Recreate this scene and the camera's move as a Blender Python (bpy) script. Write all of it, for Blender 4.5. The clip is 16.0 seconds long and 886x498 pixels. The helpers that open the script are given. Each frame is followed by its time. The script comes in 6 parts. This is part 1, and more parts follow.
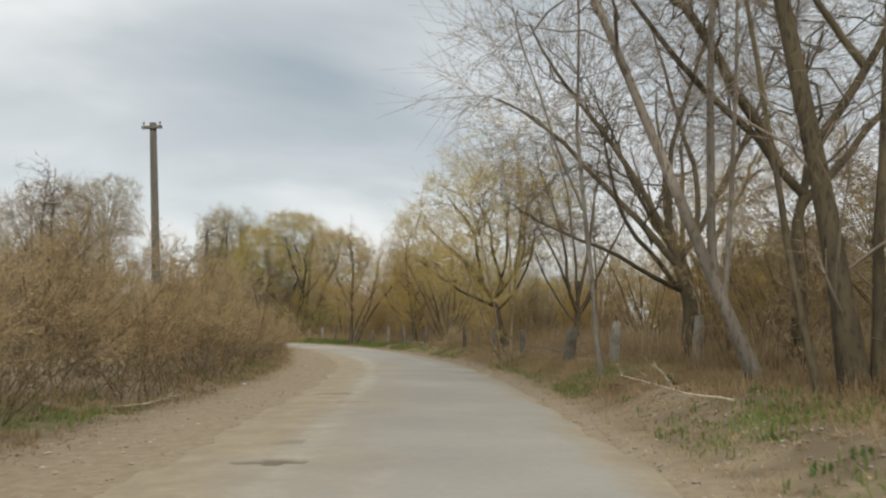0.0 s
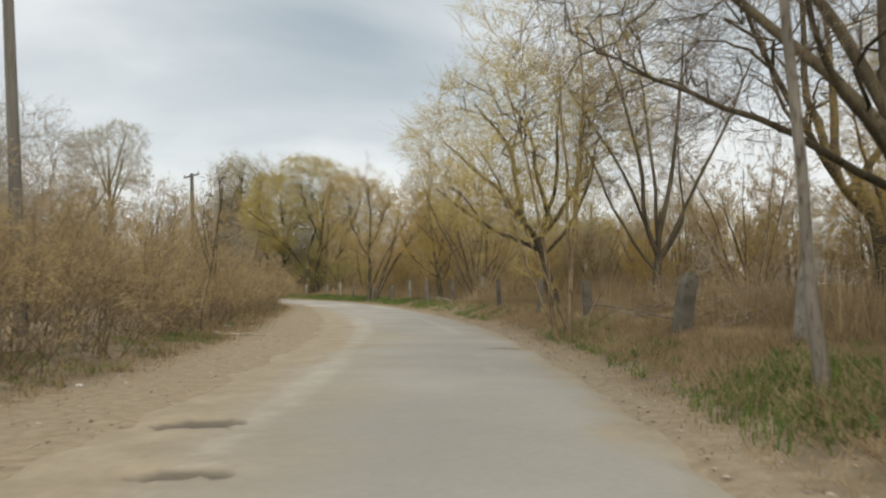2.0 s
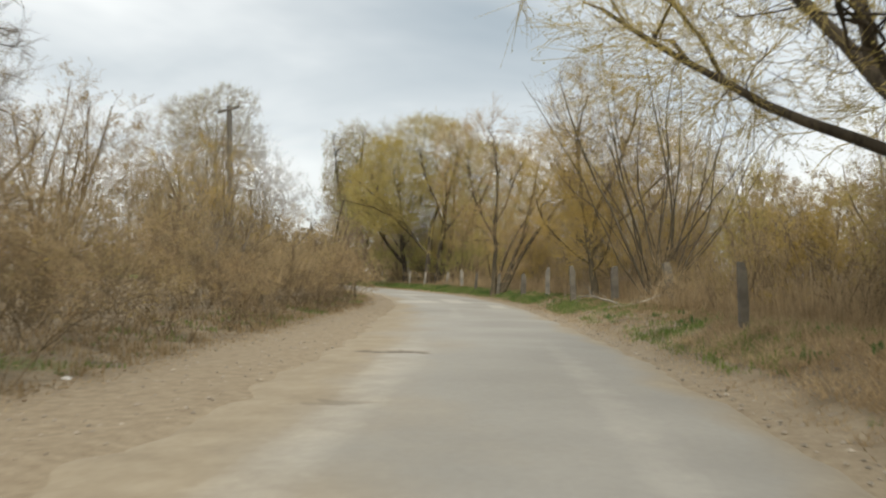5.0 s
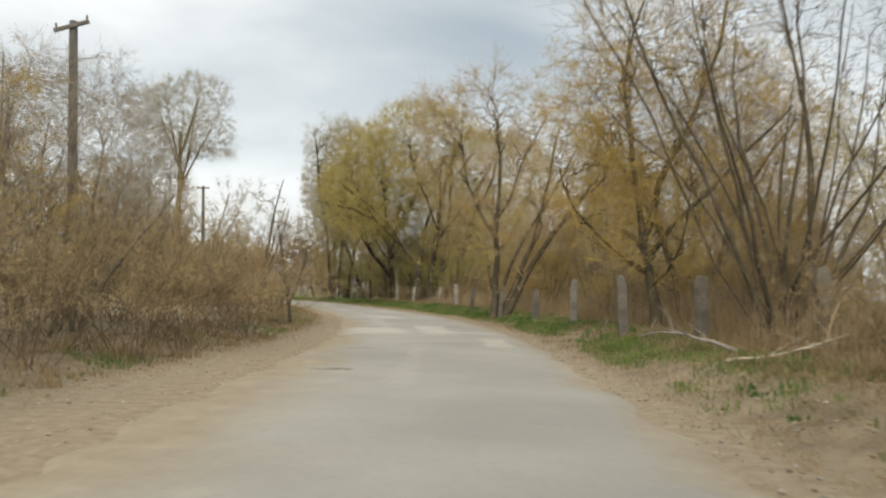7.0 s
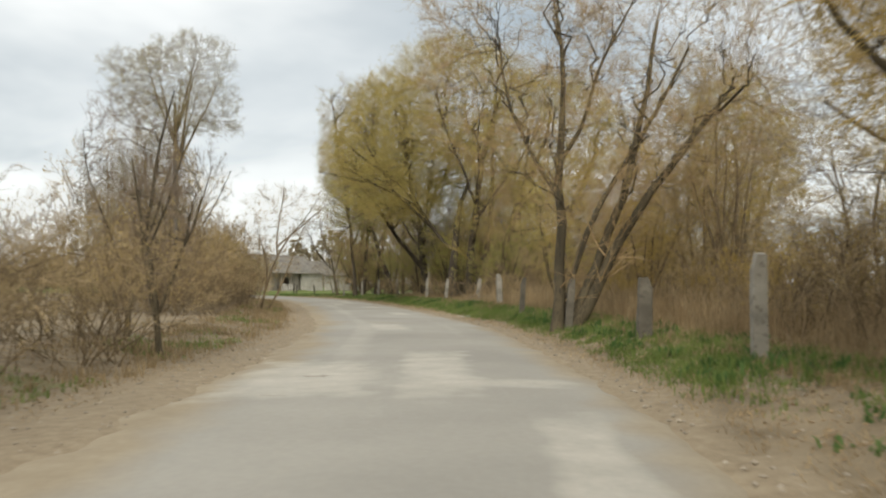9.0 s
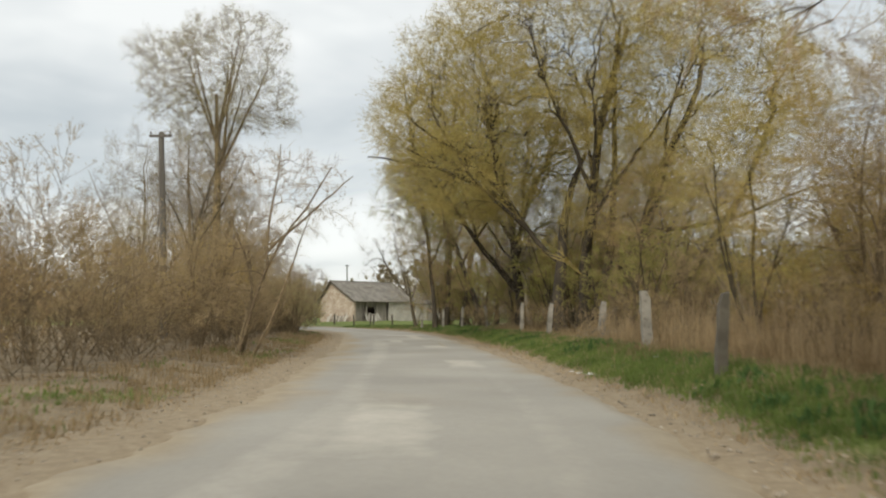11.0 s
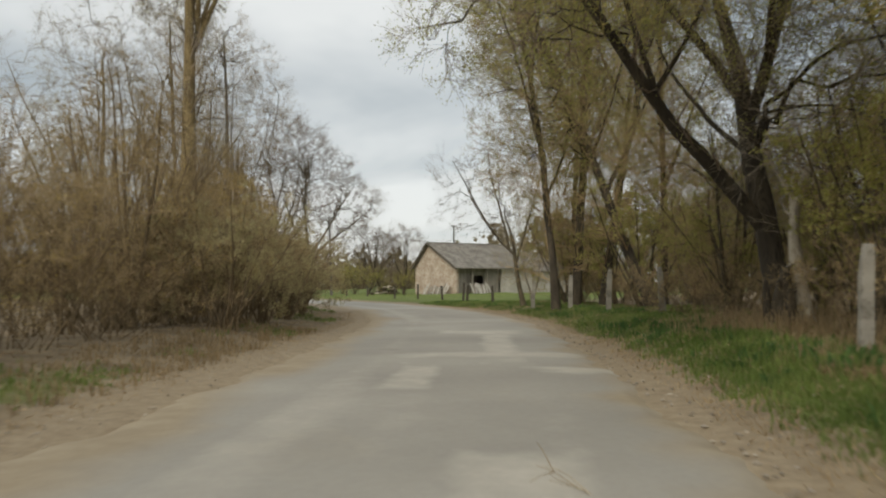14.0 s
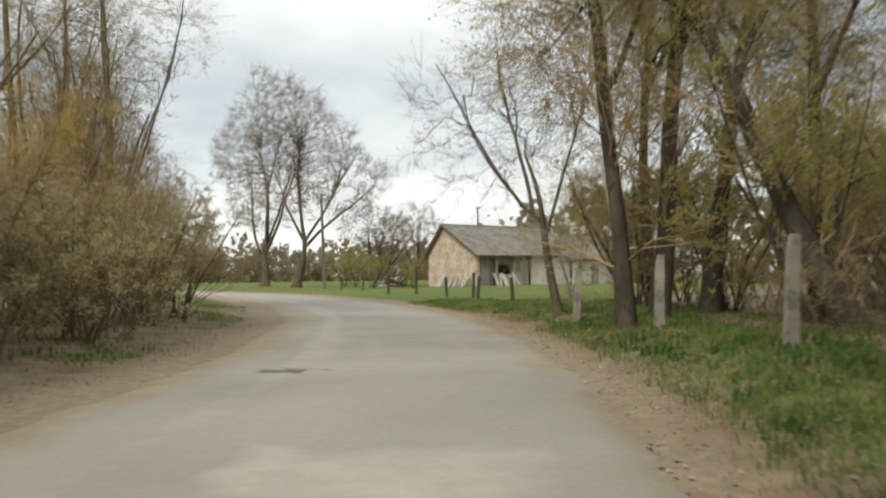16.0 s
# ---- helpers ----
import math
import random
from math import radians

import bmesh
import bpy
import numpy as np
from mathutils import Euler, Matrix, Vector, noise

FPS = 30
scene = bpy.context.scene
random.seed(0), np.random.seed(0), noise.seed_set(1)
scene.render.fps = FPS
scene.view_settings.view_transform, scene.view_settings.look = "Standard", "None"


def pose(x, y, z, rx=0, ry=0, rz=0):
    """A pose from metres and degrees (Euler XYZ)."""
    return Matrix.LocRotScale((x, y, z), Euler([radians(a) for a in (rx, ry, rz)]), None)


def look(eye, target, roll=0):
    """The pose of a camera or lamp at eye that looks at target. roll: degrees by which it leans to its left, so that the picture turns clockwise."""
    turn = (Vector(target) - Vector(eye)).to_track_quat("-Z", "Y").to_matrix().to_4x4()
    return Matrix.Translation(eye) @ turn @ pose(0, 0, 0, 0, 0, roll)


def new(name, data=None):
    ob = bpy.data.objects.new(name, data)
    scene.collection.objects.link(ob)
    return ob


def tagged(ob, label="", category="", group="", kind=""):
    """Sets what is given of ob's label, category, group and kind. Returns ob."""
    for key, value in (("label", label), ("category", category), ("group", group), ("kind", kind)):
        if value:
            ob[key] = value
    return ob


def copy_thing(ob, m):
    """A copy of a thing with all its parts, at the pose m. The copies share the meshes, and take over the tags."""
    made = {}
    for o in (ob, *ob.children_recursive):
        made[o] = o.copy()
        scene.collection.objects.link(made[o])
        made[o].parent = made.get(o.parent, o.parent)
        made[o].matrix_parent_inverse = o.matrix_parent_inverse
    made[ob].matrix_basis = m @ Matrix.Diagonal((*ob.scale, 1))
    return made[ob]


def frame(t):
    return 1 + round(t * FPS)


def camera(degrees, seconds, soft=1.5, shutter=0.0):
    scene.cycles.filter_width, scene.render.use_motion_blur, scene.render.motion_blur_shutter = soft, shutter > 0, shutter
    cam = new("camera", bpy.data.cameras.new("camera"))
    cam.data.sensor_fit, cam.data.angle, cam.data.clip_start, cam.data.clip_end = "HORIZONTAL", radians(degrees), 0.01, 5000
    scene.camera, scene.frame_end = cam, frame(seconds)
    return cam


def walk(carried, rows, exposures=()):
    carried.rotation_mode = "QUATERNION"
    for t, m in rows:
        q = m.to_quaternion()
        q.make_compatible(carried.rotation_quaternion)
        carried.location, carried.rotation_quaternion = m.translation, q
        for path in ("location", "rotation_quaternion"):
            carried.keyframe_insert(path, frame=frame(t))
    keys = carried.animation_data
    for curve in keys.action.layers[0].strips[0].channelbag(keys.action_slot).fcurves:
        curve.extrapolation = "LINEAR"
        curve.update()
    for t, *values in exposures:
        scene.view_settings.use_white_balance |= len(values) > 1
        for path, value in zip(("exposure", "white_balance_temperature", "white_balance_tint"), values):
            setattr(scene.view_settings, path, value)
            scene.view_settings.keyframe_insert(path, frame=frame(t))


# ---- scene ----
cam = camera(54.44, 16.0, soft=2.1, shutter=0.3)

PATH = [
    (0, (5.618, 7.820, 1.293), (5.663, 9.810, 1.484), 0.24),
    (0.5, (5.742, 10.245, 1.285), (5.780, 12.236, 1.471), 0.11),
    (1, (5.849, 12.688, 1.281), (5.868, 14.676, 1.498), -0.29),
    (1.5, (5.995, 15.252, 1.270), (6.036, 17.241, 1.471), -0.49),
    (2, (6.129, 18.051, 1.244), (6.095, 20.048, 1.331), -0.29),
    (2.5, (6.338, 21.013, 1.221), (6.334, 23.012, 1.306), -0.51),
    (3, (6.584, 24.059, 1.207), (6.593, 26.055, 1.337), -0.05),
    (3.5, (6.693, 27.160, 1.199), (6.697, 29.152, 1.377), -0.84),
    (4, (6.415, 30.241, 1.202), (6.188, 32.226, 1.294), -0.19),
    (4.5, (5.930, 33.269, 1.219), (5.528, 35.225, 1.317), 1.09),
    (4.7, (5.772, 34.531, 1.227), (5.388, 36.492, 1.286), 0.81),
    (6.8, (4.263, 48.446, 1.229), (3.904, 50.410, 1.350), 1.02),
    (7, (4.095, 49.832, 1.230), (3.703, 51.791, 1.330), 1.17),
    (7.5, (3.627, 53.319, 1.236), (3.184, 55.268, 1.307), 1.20),
    (8, (3.095, 56.871, 1.265), (2.631, 58.814, 1.368), 0.62),
    (8.5, (2.422, 60.513, 1.305), (1.947, 62.451, 1.436), 0.33),
    (9, (1.820, 64.362, 1.291), (1.311, 66.294, 1.372), 0.00),
    (9.5, (1.161, 68.170, 1.253), (0.577, 70.082, 1.317), 0.25),
    (9.7, (0.873, 69.695, 1.238), (0.270, 71.599, 1.336), 0.02),
    (11.8, (-4.427, 86.409, 1.220), (-5.234, 88.232, 1.372), -0.31),
    (12, (-5.038, 88.066, 1.218), (-5.859, 89.885, 1.356), -0.51),
    (12.5, (-6.590, 92.229, 1.215), (-7.466, 94.025, 1.311), -0.61),
    (13, (-8.261, 96.368, 1.221), (-9.177, 98.144, 1.299), -0.41),
    (13.5, (-10.019, 100.426, 1.227), (-10.958, 102.186, 1.367), -0.67),
    (14, (-11.840, 104.410, 1.234), (-12.846, 106.136, 1.316), -0.52),
    (14.5, (-13.620, 108.310, 1.244), (-14.640, 110.026, 1.368), -0.30),
    (15, (-15.414, 112.096, 1.245), (-16.433, 113.814, 1.356), -0.34),
    (15.5, (-17.132, 115.765, 1.238), (-18.140, 117.486, 1.382), 0.07),
    (16, (-18.813, 119.436, 1.224), (-19.889, 121.121, 1.285), -0.71),
]
walk(cam, [(t, look(eye, target, roll)) for t, eye, target, roll in PATH],
     exposures=[(0, -0.45, 6500, 8), (1.5, -0.4, 6500, 8), (2.5, -0.29, 6500, 7), (4.5, -0.24, 6500, 7), (9.5, -0.26, 6500, 7), (12, -0.46, 6500, 7), (13, -0.57, 6500, 7), (15, -0.58, 6500, 7), (15.5, -0.63, 6500, 7), (15.8, -0.25, 6500, 7), (16, -0.22, 6500, 7)])
# ---------------------------------------------------------------- world, sun
world = bpy.data.worlds.new("world")
scene.world = world
world.use_nodes = True
wn, wl = world.node_tree.nodes, world.node_tree.links
wn.clear()
w_out = wn.new("ShaderNodeOutputWorld")
w_bg = wn.new("ShaderNodeBackground")
w_sky = wn.new("ShaderNodeTexSky")
w_sky.sky_type, w_sky.sun_disc = "NISHITA", False
w_sky.sun_elevation, w_sky.sun_rotation = radians(35), radians(176)
w_co = wn.new("ShaderNodeTexCoord")
w_sep = wn.new("ShaderNodeSeparateXYZ")
wl.new(w_co.outputs["Generated"], w_sep.inputs[0])


def w_math(op, a, b):
    n = wn.new("ShaderNodeMath")
    n.operation = op
    for i, v in enumerate((a, b)):
        if isinstance(v, (int, float)):
            n.inputs[i].default_value = v
        else:
            wl.new(v, n.inputs[i])
    return n.outputs[0]


# the cloud deck, laid out flat overhead
w_up = w_math("ADD", w_math("MAXIMUM", w_sep.outputs[2], 0.0), 0.16)
w_vec = wn.new("ShaderNodeCombineXYZ")
wl.new(w_math("DIVIDE", w_sep.outputs[0], w_up), w_vec.inputs[0])
wl.new(w_math("DIVIDE", w_sep.outputs[1], w_up), w_vec.inputs[1])
w_vec.inputs[2].default_value = 3.7
w_noise = wn.new("ShaderNodeTexNoise")
w_noise.inputs["Scale"].default_value, w_noise.inputs["Detail"].default_value = 0.62, 5.0
w_noise.inputs["Roughness"].default_value, w_noise.inputs["Distortion"].default_value = 0.5, 0.35
wl.new(w_vec.outputs[0], w_noise.inputs["Vector"])
w_ramp = wn.new("ShaderNodeValToRGB")
w_ramp.color_ramp.elements[0].position, w_ramp.color_ramp.elements[0].color = 0.30, (0.36, 0.42, 0.47, 1)
w_ramp.color_ramp.elements[1].position, w_ramp.color_ramp.elements[1].color = 0.64, (1.0, 1.0, 0.99, 1)
w_mid = w_ramp.color_ramp.elements.new(0.5)
w_mid.color = (0.66, 0.69, 0.71, 1)
# a broad blue-grey bank of cloud low in the north-west, the deck brightening away from it
w_soft = w_math("MULTIPLY", w_math("SUBTRACT", w_noise.outputs["Fac"], 0.5), 0.9)
w_side = w_math("ADD", w_math("MULTIPLY", w_sep.outputs[0], 0.974), w_math("MULTIPLY", w_sep.outputs[1], 0.225))
w_a = w_math("DIVIDE", w_math("ADD", w_side, w_soft), 0.24)
w_b = w_math("DIVIDE", w_math("SUBTRACT", w_math("ADD", w_sep.outputs[2], w_math("MULTIPLY", w_soft, 0.4)), 0.245), 0.10)
w_bank = w_math("POWER", 2.718, w_math("MULTIPLY", w_math("ADD", w_math("MULTIPLY", w_a, w_a), w_math("MULTIPLY", w_b, w_b)), -1.0))
w_bank = w_math("MULTIPLY", w_bank, w_math("GREATER_THAN", w_sep.outputs[1], 0.0))
w_tone = w_math("SUBTRACT", w_math("ADD", w_noise.outputs["Fac"], 0.085), w_math("MULTIPLY", w_bank, 0.12))
wl.new(w_tone, w_ramp.inputs[0])
w_gain = wn.new("ShaderNodeMix")
w_gain.data_type, w_gain.blend_type = "RGBA", "MULTIPLY"
w_gain.inputs["Factor"].default_value = 1.0
wl.new(w_sky.outputs[0], w_gain.inputs["A"])
w_gain.inputs["B"].default_value = (0.10, 0.10, 0.10, 1)
w_mix = wn.new("ShaderNodeMix")
w_mix.data_type = "RGBA"
w_mix.inputs["Factor"].default_value = 0.88
wl.new(w_gain.outputs["Result"], w_mix.inputs["A"])
wl.new(w_ramp.outputs[0], w_mix.inputs["B"])
wl.new(w_mix.outputs["Result"], w_bg.inputs["Color"])
w_bg.inputs["Strength"].default_value = 1.32
wl.new(w_bg.outputs[0], w_out.inputs[0])

sun = new("sun", bpy.data.lights.new("sun", "SUN"))
sun.data.energy, sun.data.angle, sun.data.color = 2.8, radians(32), (1.0, 0.92, 0.80)
sun.matrix_world = look((4, -60, 42), (0, 0, 0))


# ---------------------------------------------------------------- materials
def material(name, base, other, scale=4.0, rough=0.85, bump=0.3, fine=40.0, third=None, island=0.0, stretch=(1, 1, 1), through_light=0.0):
    """Two-scale procedural surface: broad blotches, fine grain, optional variation from piece to piece."""
    m = bpy.data.materials.new(name)
    m.use_nodes = True
    n, l = m.node_tree.nodes, m.node_tree.links
    b = n["Principled BSDF"]
    b.inputs["Roughness"].default_value = rough
    b.inputs["Specular IOR Level"].default_value = 0.25
    co = n.new("ShaderNodeTexCoord")
    mp = n.new("ShaderNodeMapping")
    mp.inputs["Scale"].default_value = stretch
    l.new(co.outputs["Object"], mp.inputs[0])
    n1 = n.new("ShaderNodeTexNoise")
    n1.inputs["Scale"].default_value, n1.inputs["Detail"].default_value = scale, 4
    n2 = n.new("ShaderNodeTexNoise")
    n2.inputs["Scale"].default_value, n2.inputs["Detail"].default_value = fine, 3
    l.new(mp.outputs[0], n1.inputs["Vector"])
    l.new(mp.outputs[0], n2.inputs["Vector"])
    r = n.new("ShaderNodeValToRGB")
    r.color_ramp.elements[0].position, r.color_ramp.elements[0].color = 0.34, (*base, 1)
    r.color_ramp.elements[1].position, r.color_ramp.elements[1].color = 0.66, (*other, 1)
    l.new(n1.outputs["Fac"], r.inputs[0])
    col = r.outputs[0]
    if third:
        r3 = n.new("ShaderNodeMapRange")
        r3.inputs[1].default_value, r3.inputs[2].default_value = 0.5, 0.7
        l.new(n2.outputs["Fac"], r3.inputs[0])
        x = n.new("ShaderNodeMix")
        x.data_type = "RGBA"
        l.new(r3.outputs[0], x.inputs["Factor"])
        l.new(col, x.inputs["A"])
        x.inputs["B"].default_value = (*third, 1)
        col = x.outputs["Result"]
    if island:
        g = n.new("ShaderNodeNewGeometry")
        o = n.new("ShaderNodeObjectInfo")
        add = n.new("ShaderNodeMath")
        add.operation = "MULTIPLY_ADD"
        l.new(g.outputs["Random Per Island"], add.inputs[0])
        add.inputs[1].default_value = 0.7
        half = n.new("ShaderNodeMath")
        half.operation = "MULTIPLY"
        l.new(o.outputs["Random"], half.inputs[0])
        half.inputs[1].default_value = 0.3
        l.new(half.outputs[0], add.inputs[2])
        v = n.new("ShaderNodeMapRange")
        l.new(add.outputs[0], v.inputs[0])
        v.inputs[3].default_value, v.inputs[4].default_value = 1 - island, 1 + island
        h = n.new("ShaderNodeHueSaturation")
        l.new(v.outputs[0], h.inputs["Value"])
        l.new(col, h.inputs["Color"])
        col = h.outputs[0]
    l.new(col, b.inputs["Base Color"])
    if bump:
        bp = n.new("ShaderNodeBump")
        bp.inputs["Strength"].default_value, bp.inputs["Distance"].default_value = bump, 0.02
        l.new(n2.outputs["Fac"], bp.inputs["Height"])
        l.new(bp.outputs[0], b.inputs["Normal"])
    if through_light:
        t = n.new("ShaderNodeBsdfTranslucent")
        l.new(col, t.inputs["Color"])
        mx = n.new("ShaderNodeMixShader")
        mx.inputs[0].default_value = through_light
        l.new(b.outputs[0], mx.inputs[1])
        l.new(t.outputs[0], mx.inputs[2])
        l.new(mx.outputs[0], n["Material Output"].inputs["Surface"])
    return m


BARK = dict(scale=3.0, fine=24.0, rough=0.95, bump=0.8, stretch=(1, 1, 0.25))
bark_dark = material("bark_dark", (0.066, 0.055, 0.036), (0.135, 0.11, 0.068), third=(0.04, 0.034, 0.026), island=0.25, **BARK)
# dark bark, deepened to put the backlit look of the later trees into colour
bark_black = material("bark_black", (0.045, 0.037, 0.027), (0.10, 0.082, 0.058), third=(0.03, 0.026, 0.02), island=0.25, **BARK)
bark_brown = material("bark_brown", (0.16, 0.12, 0.073), (0.28, 0.215, 0.13), third=(0.06, 0.047, 0.03), island=0.25, **BARK)
bark_grey = material("bark_grey", (0.16, 0.14, 0.115), (0.30, 0.27, 0.225), third=(0.09, 0.075, 0.06), island=0.25, **BARK)
bark_ochre = material("bark_ochre", (0.14, 0.105, 0.055), (0.26, 0.20, 0.10), third=(0.07, 0.052, 0.03), island=0.25, **BARK)
wood_pale = material("wood_pale", (0.34, 0.29, 0.22), (0.5, 0.45, 0.36), third=(0.2, 0.165, 0.12), **BARK)
TWIG = dict(scale=1.2, fine=30.0, rough=0.9, bump=0.0, island=0.45)
twig_brown = material("twig_brown", (0.31, 0.22, 0.118), (0.42, 0.305, 0.168), **TWIG)
twig_tan = material("twig_tan", (0.32, 0.24, 0.135), (0.43, 0.33, 0.19), **TWIG)
twig_grey = material("twig_grey", (0.23, 0.19, 0.145), (0.33, 0.28, 0.215), **TWIG)
twig_ochre = material("twig_ochre", (0.38, 0.265, 0.085), (0.50, 0.365, 0.12), **TWIG)
twig_willow = material("twig_willow", (0.37, 0.29, 0.095), (0.49, 0.39, 0.14), **TWIG)
twig_dark = material("twig_dark", (0.17, 0.13, 0.095), (0.26, 0.205, 0.15), **TWIG)
LEAF = dict(scale=0.8, fine=9.0, rough=0.7, bump=0.0, island=0.35, through_light=0.58)
leaf_green = material("leaf_green", (0.33, 0.32, 0.09), (0.46, 0.44, 0.15), **LEAF)
# leaves of the far hedge line, distant haze mixed into their colour
leaf_far_haze = material("leaf_far_haze", (0.32, 0.27, 0.16), (0.43, 0.37, 0.23), **LEAF)
leaf_pale = material("leaf_pale", (0.42, 0.37, 0.19), (0.55, 0.50, 0.28), **LEAF)
leaf_willow = material("leaf_willow", (0.40, 0.335, 0.10), (0.53, 0.45, 0.165), **LEAF)
leaf_tan = material("leaf_tan", (0.36, 0.275, 0.14), (0.48, 0.38, 0.20), **LEAF)
leaf_ochre = material("leaf_ochre", (0.42, 0.31, 0.095), (0.54, 0.415, 0.145), **LEAF)
grass_green = material("grass_green", (0.12, 0.175, 0.045), (0.23, 0.29, 0.085), **LEAF)
herb_green = material("herb_green", (0.065, 0.125, 0.04), (0.13, 0.21, 0.065), **LEAF)
weed_tan = material("weed_tan", (0.36, 0.265, 0.15), (0.52, 0.40, 0.24), **LEAF)
grass_dry = material("grass_dry", (0.30, 0.22, 0.12), (0.44, 0.34, 0.20), **LEAF)
concrete = material("concrete", (0.105, 0.094, 0.075), (0.195, 0.175, 0.14), scale=2.5, third=(0.11, 0.10, 0.08), fine=12, bump=0.25)
concrete_pale = material("concrete_pale", (0.22, 0.205, 0.175), (0.36, 0.335, 0.285), scale=2.5, third=(0.15, 0.135, 0.11), fine=10, bump=0.25)
pole_wood = material("pole_wood", (0.10, 0.093, 0.082), (0.185, 0.168, 0.145), scale=5, third=(0.1, 0.09, 0.075), fine=30, stretch=(1, 1, 0.08), bump=0.5)
iron = material("iron", (0.05, 0.05, 0.05), (0.1, 0.085, 0.07), rough=0.6, fine=50)
porcelain = material("porcelain", (0.12, 0.10, 0.08), (0.2, 0.17, 0.14), rough=0.25, bump=0.0)
fence_wood = material("fence_wood", (0.06, 0.05, 0.04), (0.13, 0.11, 0.085), scale=6, fine=40, stretch=(1, 1, 0.15))
litter_white = material("litter_white", (0.62, 0.62, 0.6), (0.75, 0.75, 0.73), rough=0.5, bump=0.1)


# ---------------------------------------------------------------- mesh tools
def mesh_from(name, blocks, mats):
    """One mesh from blocks of (vertices, faces (n x 3 or n x 4), material number, smooth)."""
    me = bpy.data.meshes.new(name)
    vs, loops, totals, mi, sm, base = [], [], [], [], [], 0
    for v, f, m, s in blocks:
        v, f = np.asarray(v, np.float32).reshape(-1, 3), np.asarray(f, np.int32)
        vs.append(v)
        loops.append((f + base).ravel())
        totals.append(np.full(len(f), f.shape[1], np.int32))
        mi.append(np.full(len(f), m, np.int32))
        sm.append(np.full(len(f), s, bool))
        base += len(v)
    vs, loops, totals = np.concatenate(vs), np.concatenate(loops), np.concatenate(totals)
    me.vertices.add(len(vs))
    me.vertices.foreach_set("co", vs.ravel())
    me.loops.add(len(loops))
    me.loops.foreach_set("vertex_index", loops)
    me.polygons.add(len(totals))
    me.polygons.foreach_set("loop_start", np.concatenate([[0], np.cumsum(totals)[:-1]]).astype(np.int32))
    me.polygons.foreach_set("loop_total", totals)
    me.polygons.foreach_set("material_index", np.concatenate(mi))
    me.polygons.foreach_set("use_smooth", np.concatenate(sm))
    for m in mats:
        me.materials.append(m)
    me.update(calc_edges=True)
    return me


def part(name, bm, mat, parent, label=""):
    """Links a bmesh or a mesh as one object under a thing or a part."""
    me = bm
    if isinstance(bm, bmesh.types.BMesh):
        me = bpy.data.meshes.new(name)
        bm.to_mesh(me)
        bm.free()
    if mat and not me.materials:
        me.materials.append(mat)
    ob = new(name, me)
    ob.parent = parent
    return tagged(ob, label) if label else ob


def thing(name, m, label, category, group="", kind=""):
    ob = new(name)
    ob.empty_display_size = 0.2
    ob.matrix_world = m
    return tagged(ob, label, category, group, kind)


def unit(a):
    return a / np.maximum(np.linalg.norm(a, axis=-1, keepdims=True), 1e-9)


def tubes(P, R, sides=4):
    """Tapered tubes along paths P (k, n, 3) with radii R (k, n)."""
    k, n, _ = P.shape
    T = unit(np.gradient(P, axis=1))
    mean = unit(P[:, -1] - P[:, 0])
    ref = np.where(np.abs(mean[:, 2:3]) < 0.85, [[0, 0, 1.0]], [[1.0, 0.13, 0]])[:, None, :]
    N = unit(np.cross(T, ref))
    B = np.cross(T, N)
    a = np.arange(sides) * 2 * math.pi / sides
    V = P[:, :, None] + R[:, :, None, None] * (np.cos(a)[None, None, :, None] * N[:, :, None] + np.sin(a)[None, None, :, None] * B[:, :, None])
    i = np.arange(k)[:, None, None] * n * sides + np.arange(n - 1)[None, :, None] * sides
    j = np.arange(sides)
    j2 = (j + 1) % sides
    F = np.stack([i + j, i + j2, i + sides + j2, i + sides + j], -1).reshape(-1, 4)
    return V.reshape(-1, 3), F


def paths(start, way, length, n, rng, wander, up):
    """Wandering paths from start points along ways; up bends them skyward (or down, if negative)."""
    k = len(start)
    P = np.empty((k, n, 3))
    P[:, 0] = start
    d = unit(way)
    step = (length / (n - 1))[:, None]
    for i in range(1, n):
        d = unit(d + wander * rng.normal(size=(k, 3)) + np.array([0, 0, 1.0]) * up)
        P[:, i] = P[:, i - 1] + step * d
    return P


def sprout(P, R, count, rng, lo, hi, angle, size, n, wander, up, thick, rmin=0.0025):
    """Side shoots on tubes: count shoots from parameters lo..hi, leaving at about angle degrees, size times the rest of the parent."""
    k, m, _ = P.shape
    plen = np.linalg.norm(np.diff(P, axis=1), axis=2).sum(1)
    pick = rng.choice(k, count, p=plen / plen.sum())
    t = lo + (hi - lo) * rng.random(count) ** 0.8
    f = t * (m - 1)
    i = np.minimum(f.astype(int), m - 2)
    w = (f - i)[:, None]
    start = P[pick, i] * (1 - w) + P[pick, i + 1] * w
    r = R[pick, i] * (1 - w[:, 0]) + R[pick, i + 1] * w[:, 0]
    T = unit(P[pick, i + 1] - P[pick, i])
    side = unit(np.cross(T, rng.normal(size=(count, 3))))
    a = np.radians(angle * rng.uniform(0.6, 1.35, count))[:, None]
    length = size * plen[pick] * (1.15 - 0.75 * t) * rng.uniform(0.6, 1.3, count)
    Q = paths(start, np.cos(a) * T + np.sin(a) * side, length, n, rng, wander, up)
    r0 = np.maximum(r * thick * rng.uniform(0.7, 1.1, count), rmin)
    S = np.maximum(r0[:, None] * np.linspace(1, 0.3, n), rmin * 0.6)
    return Q, S


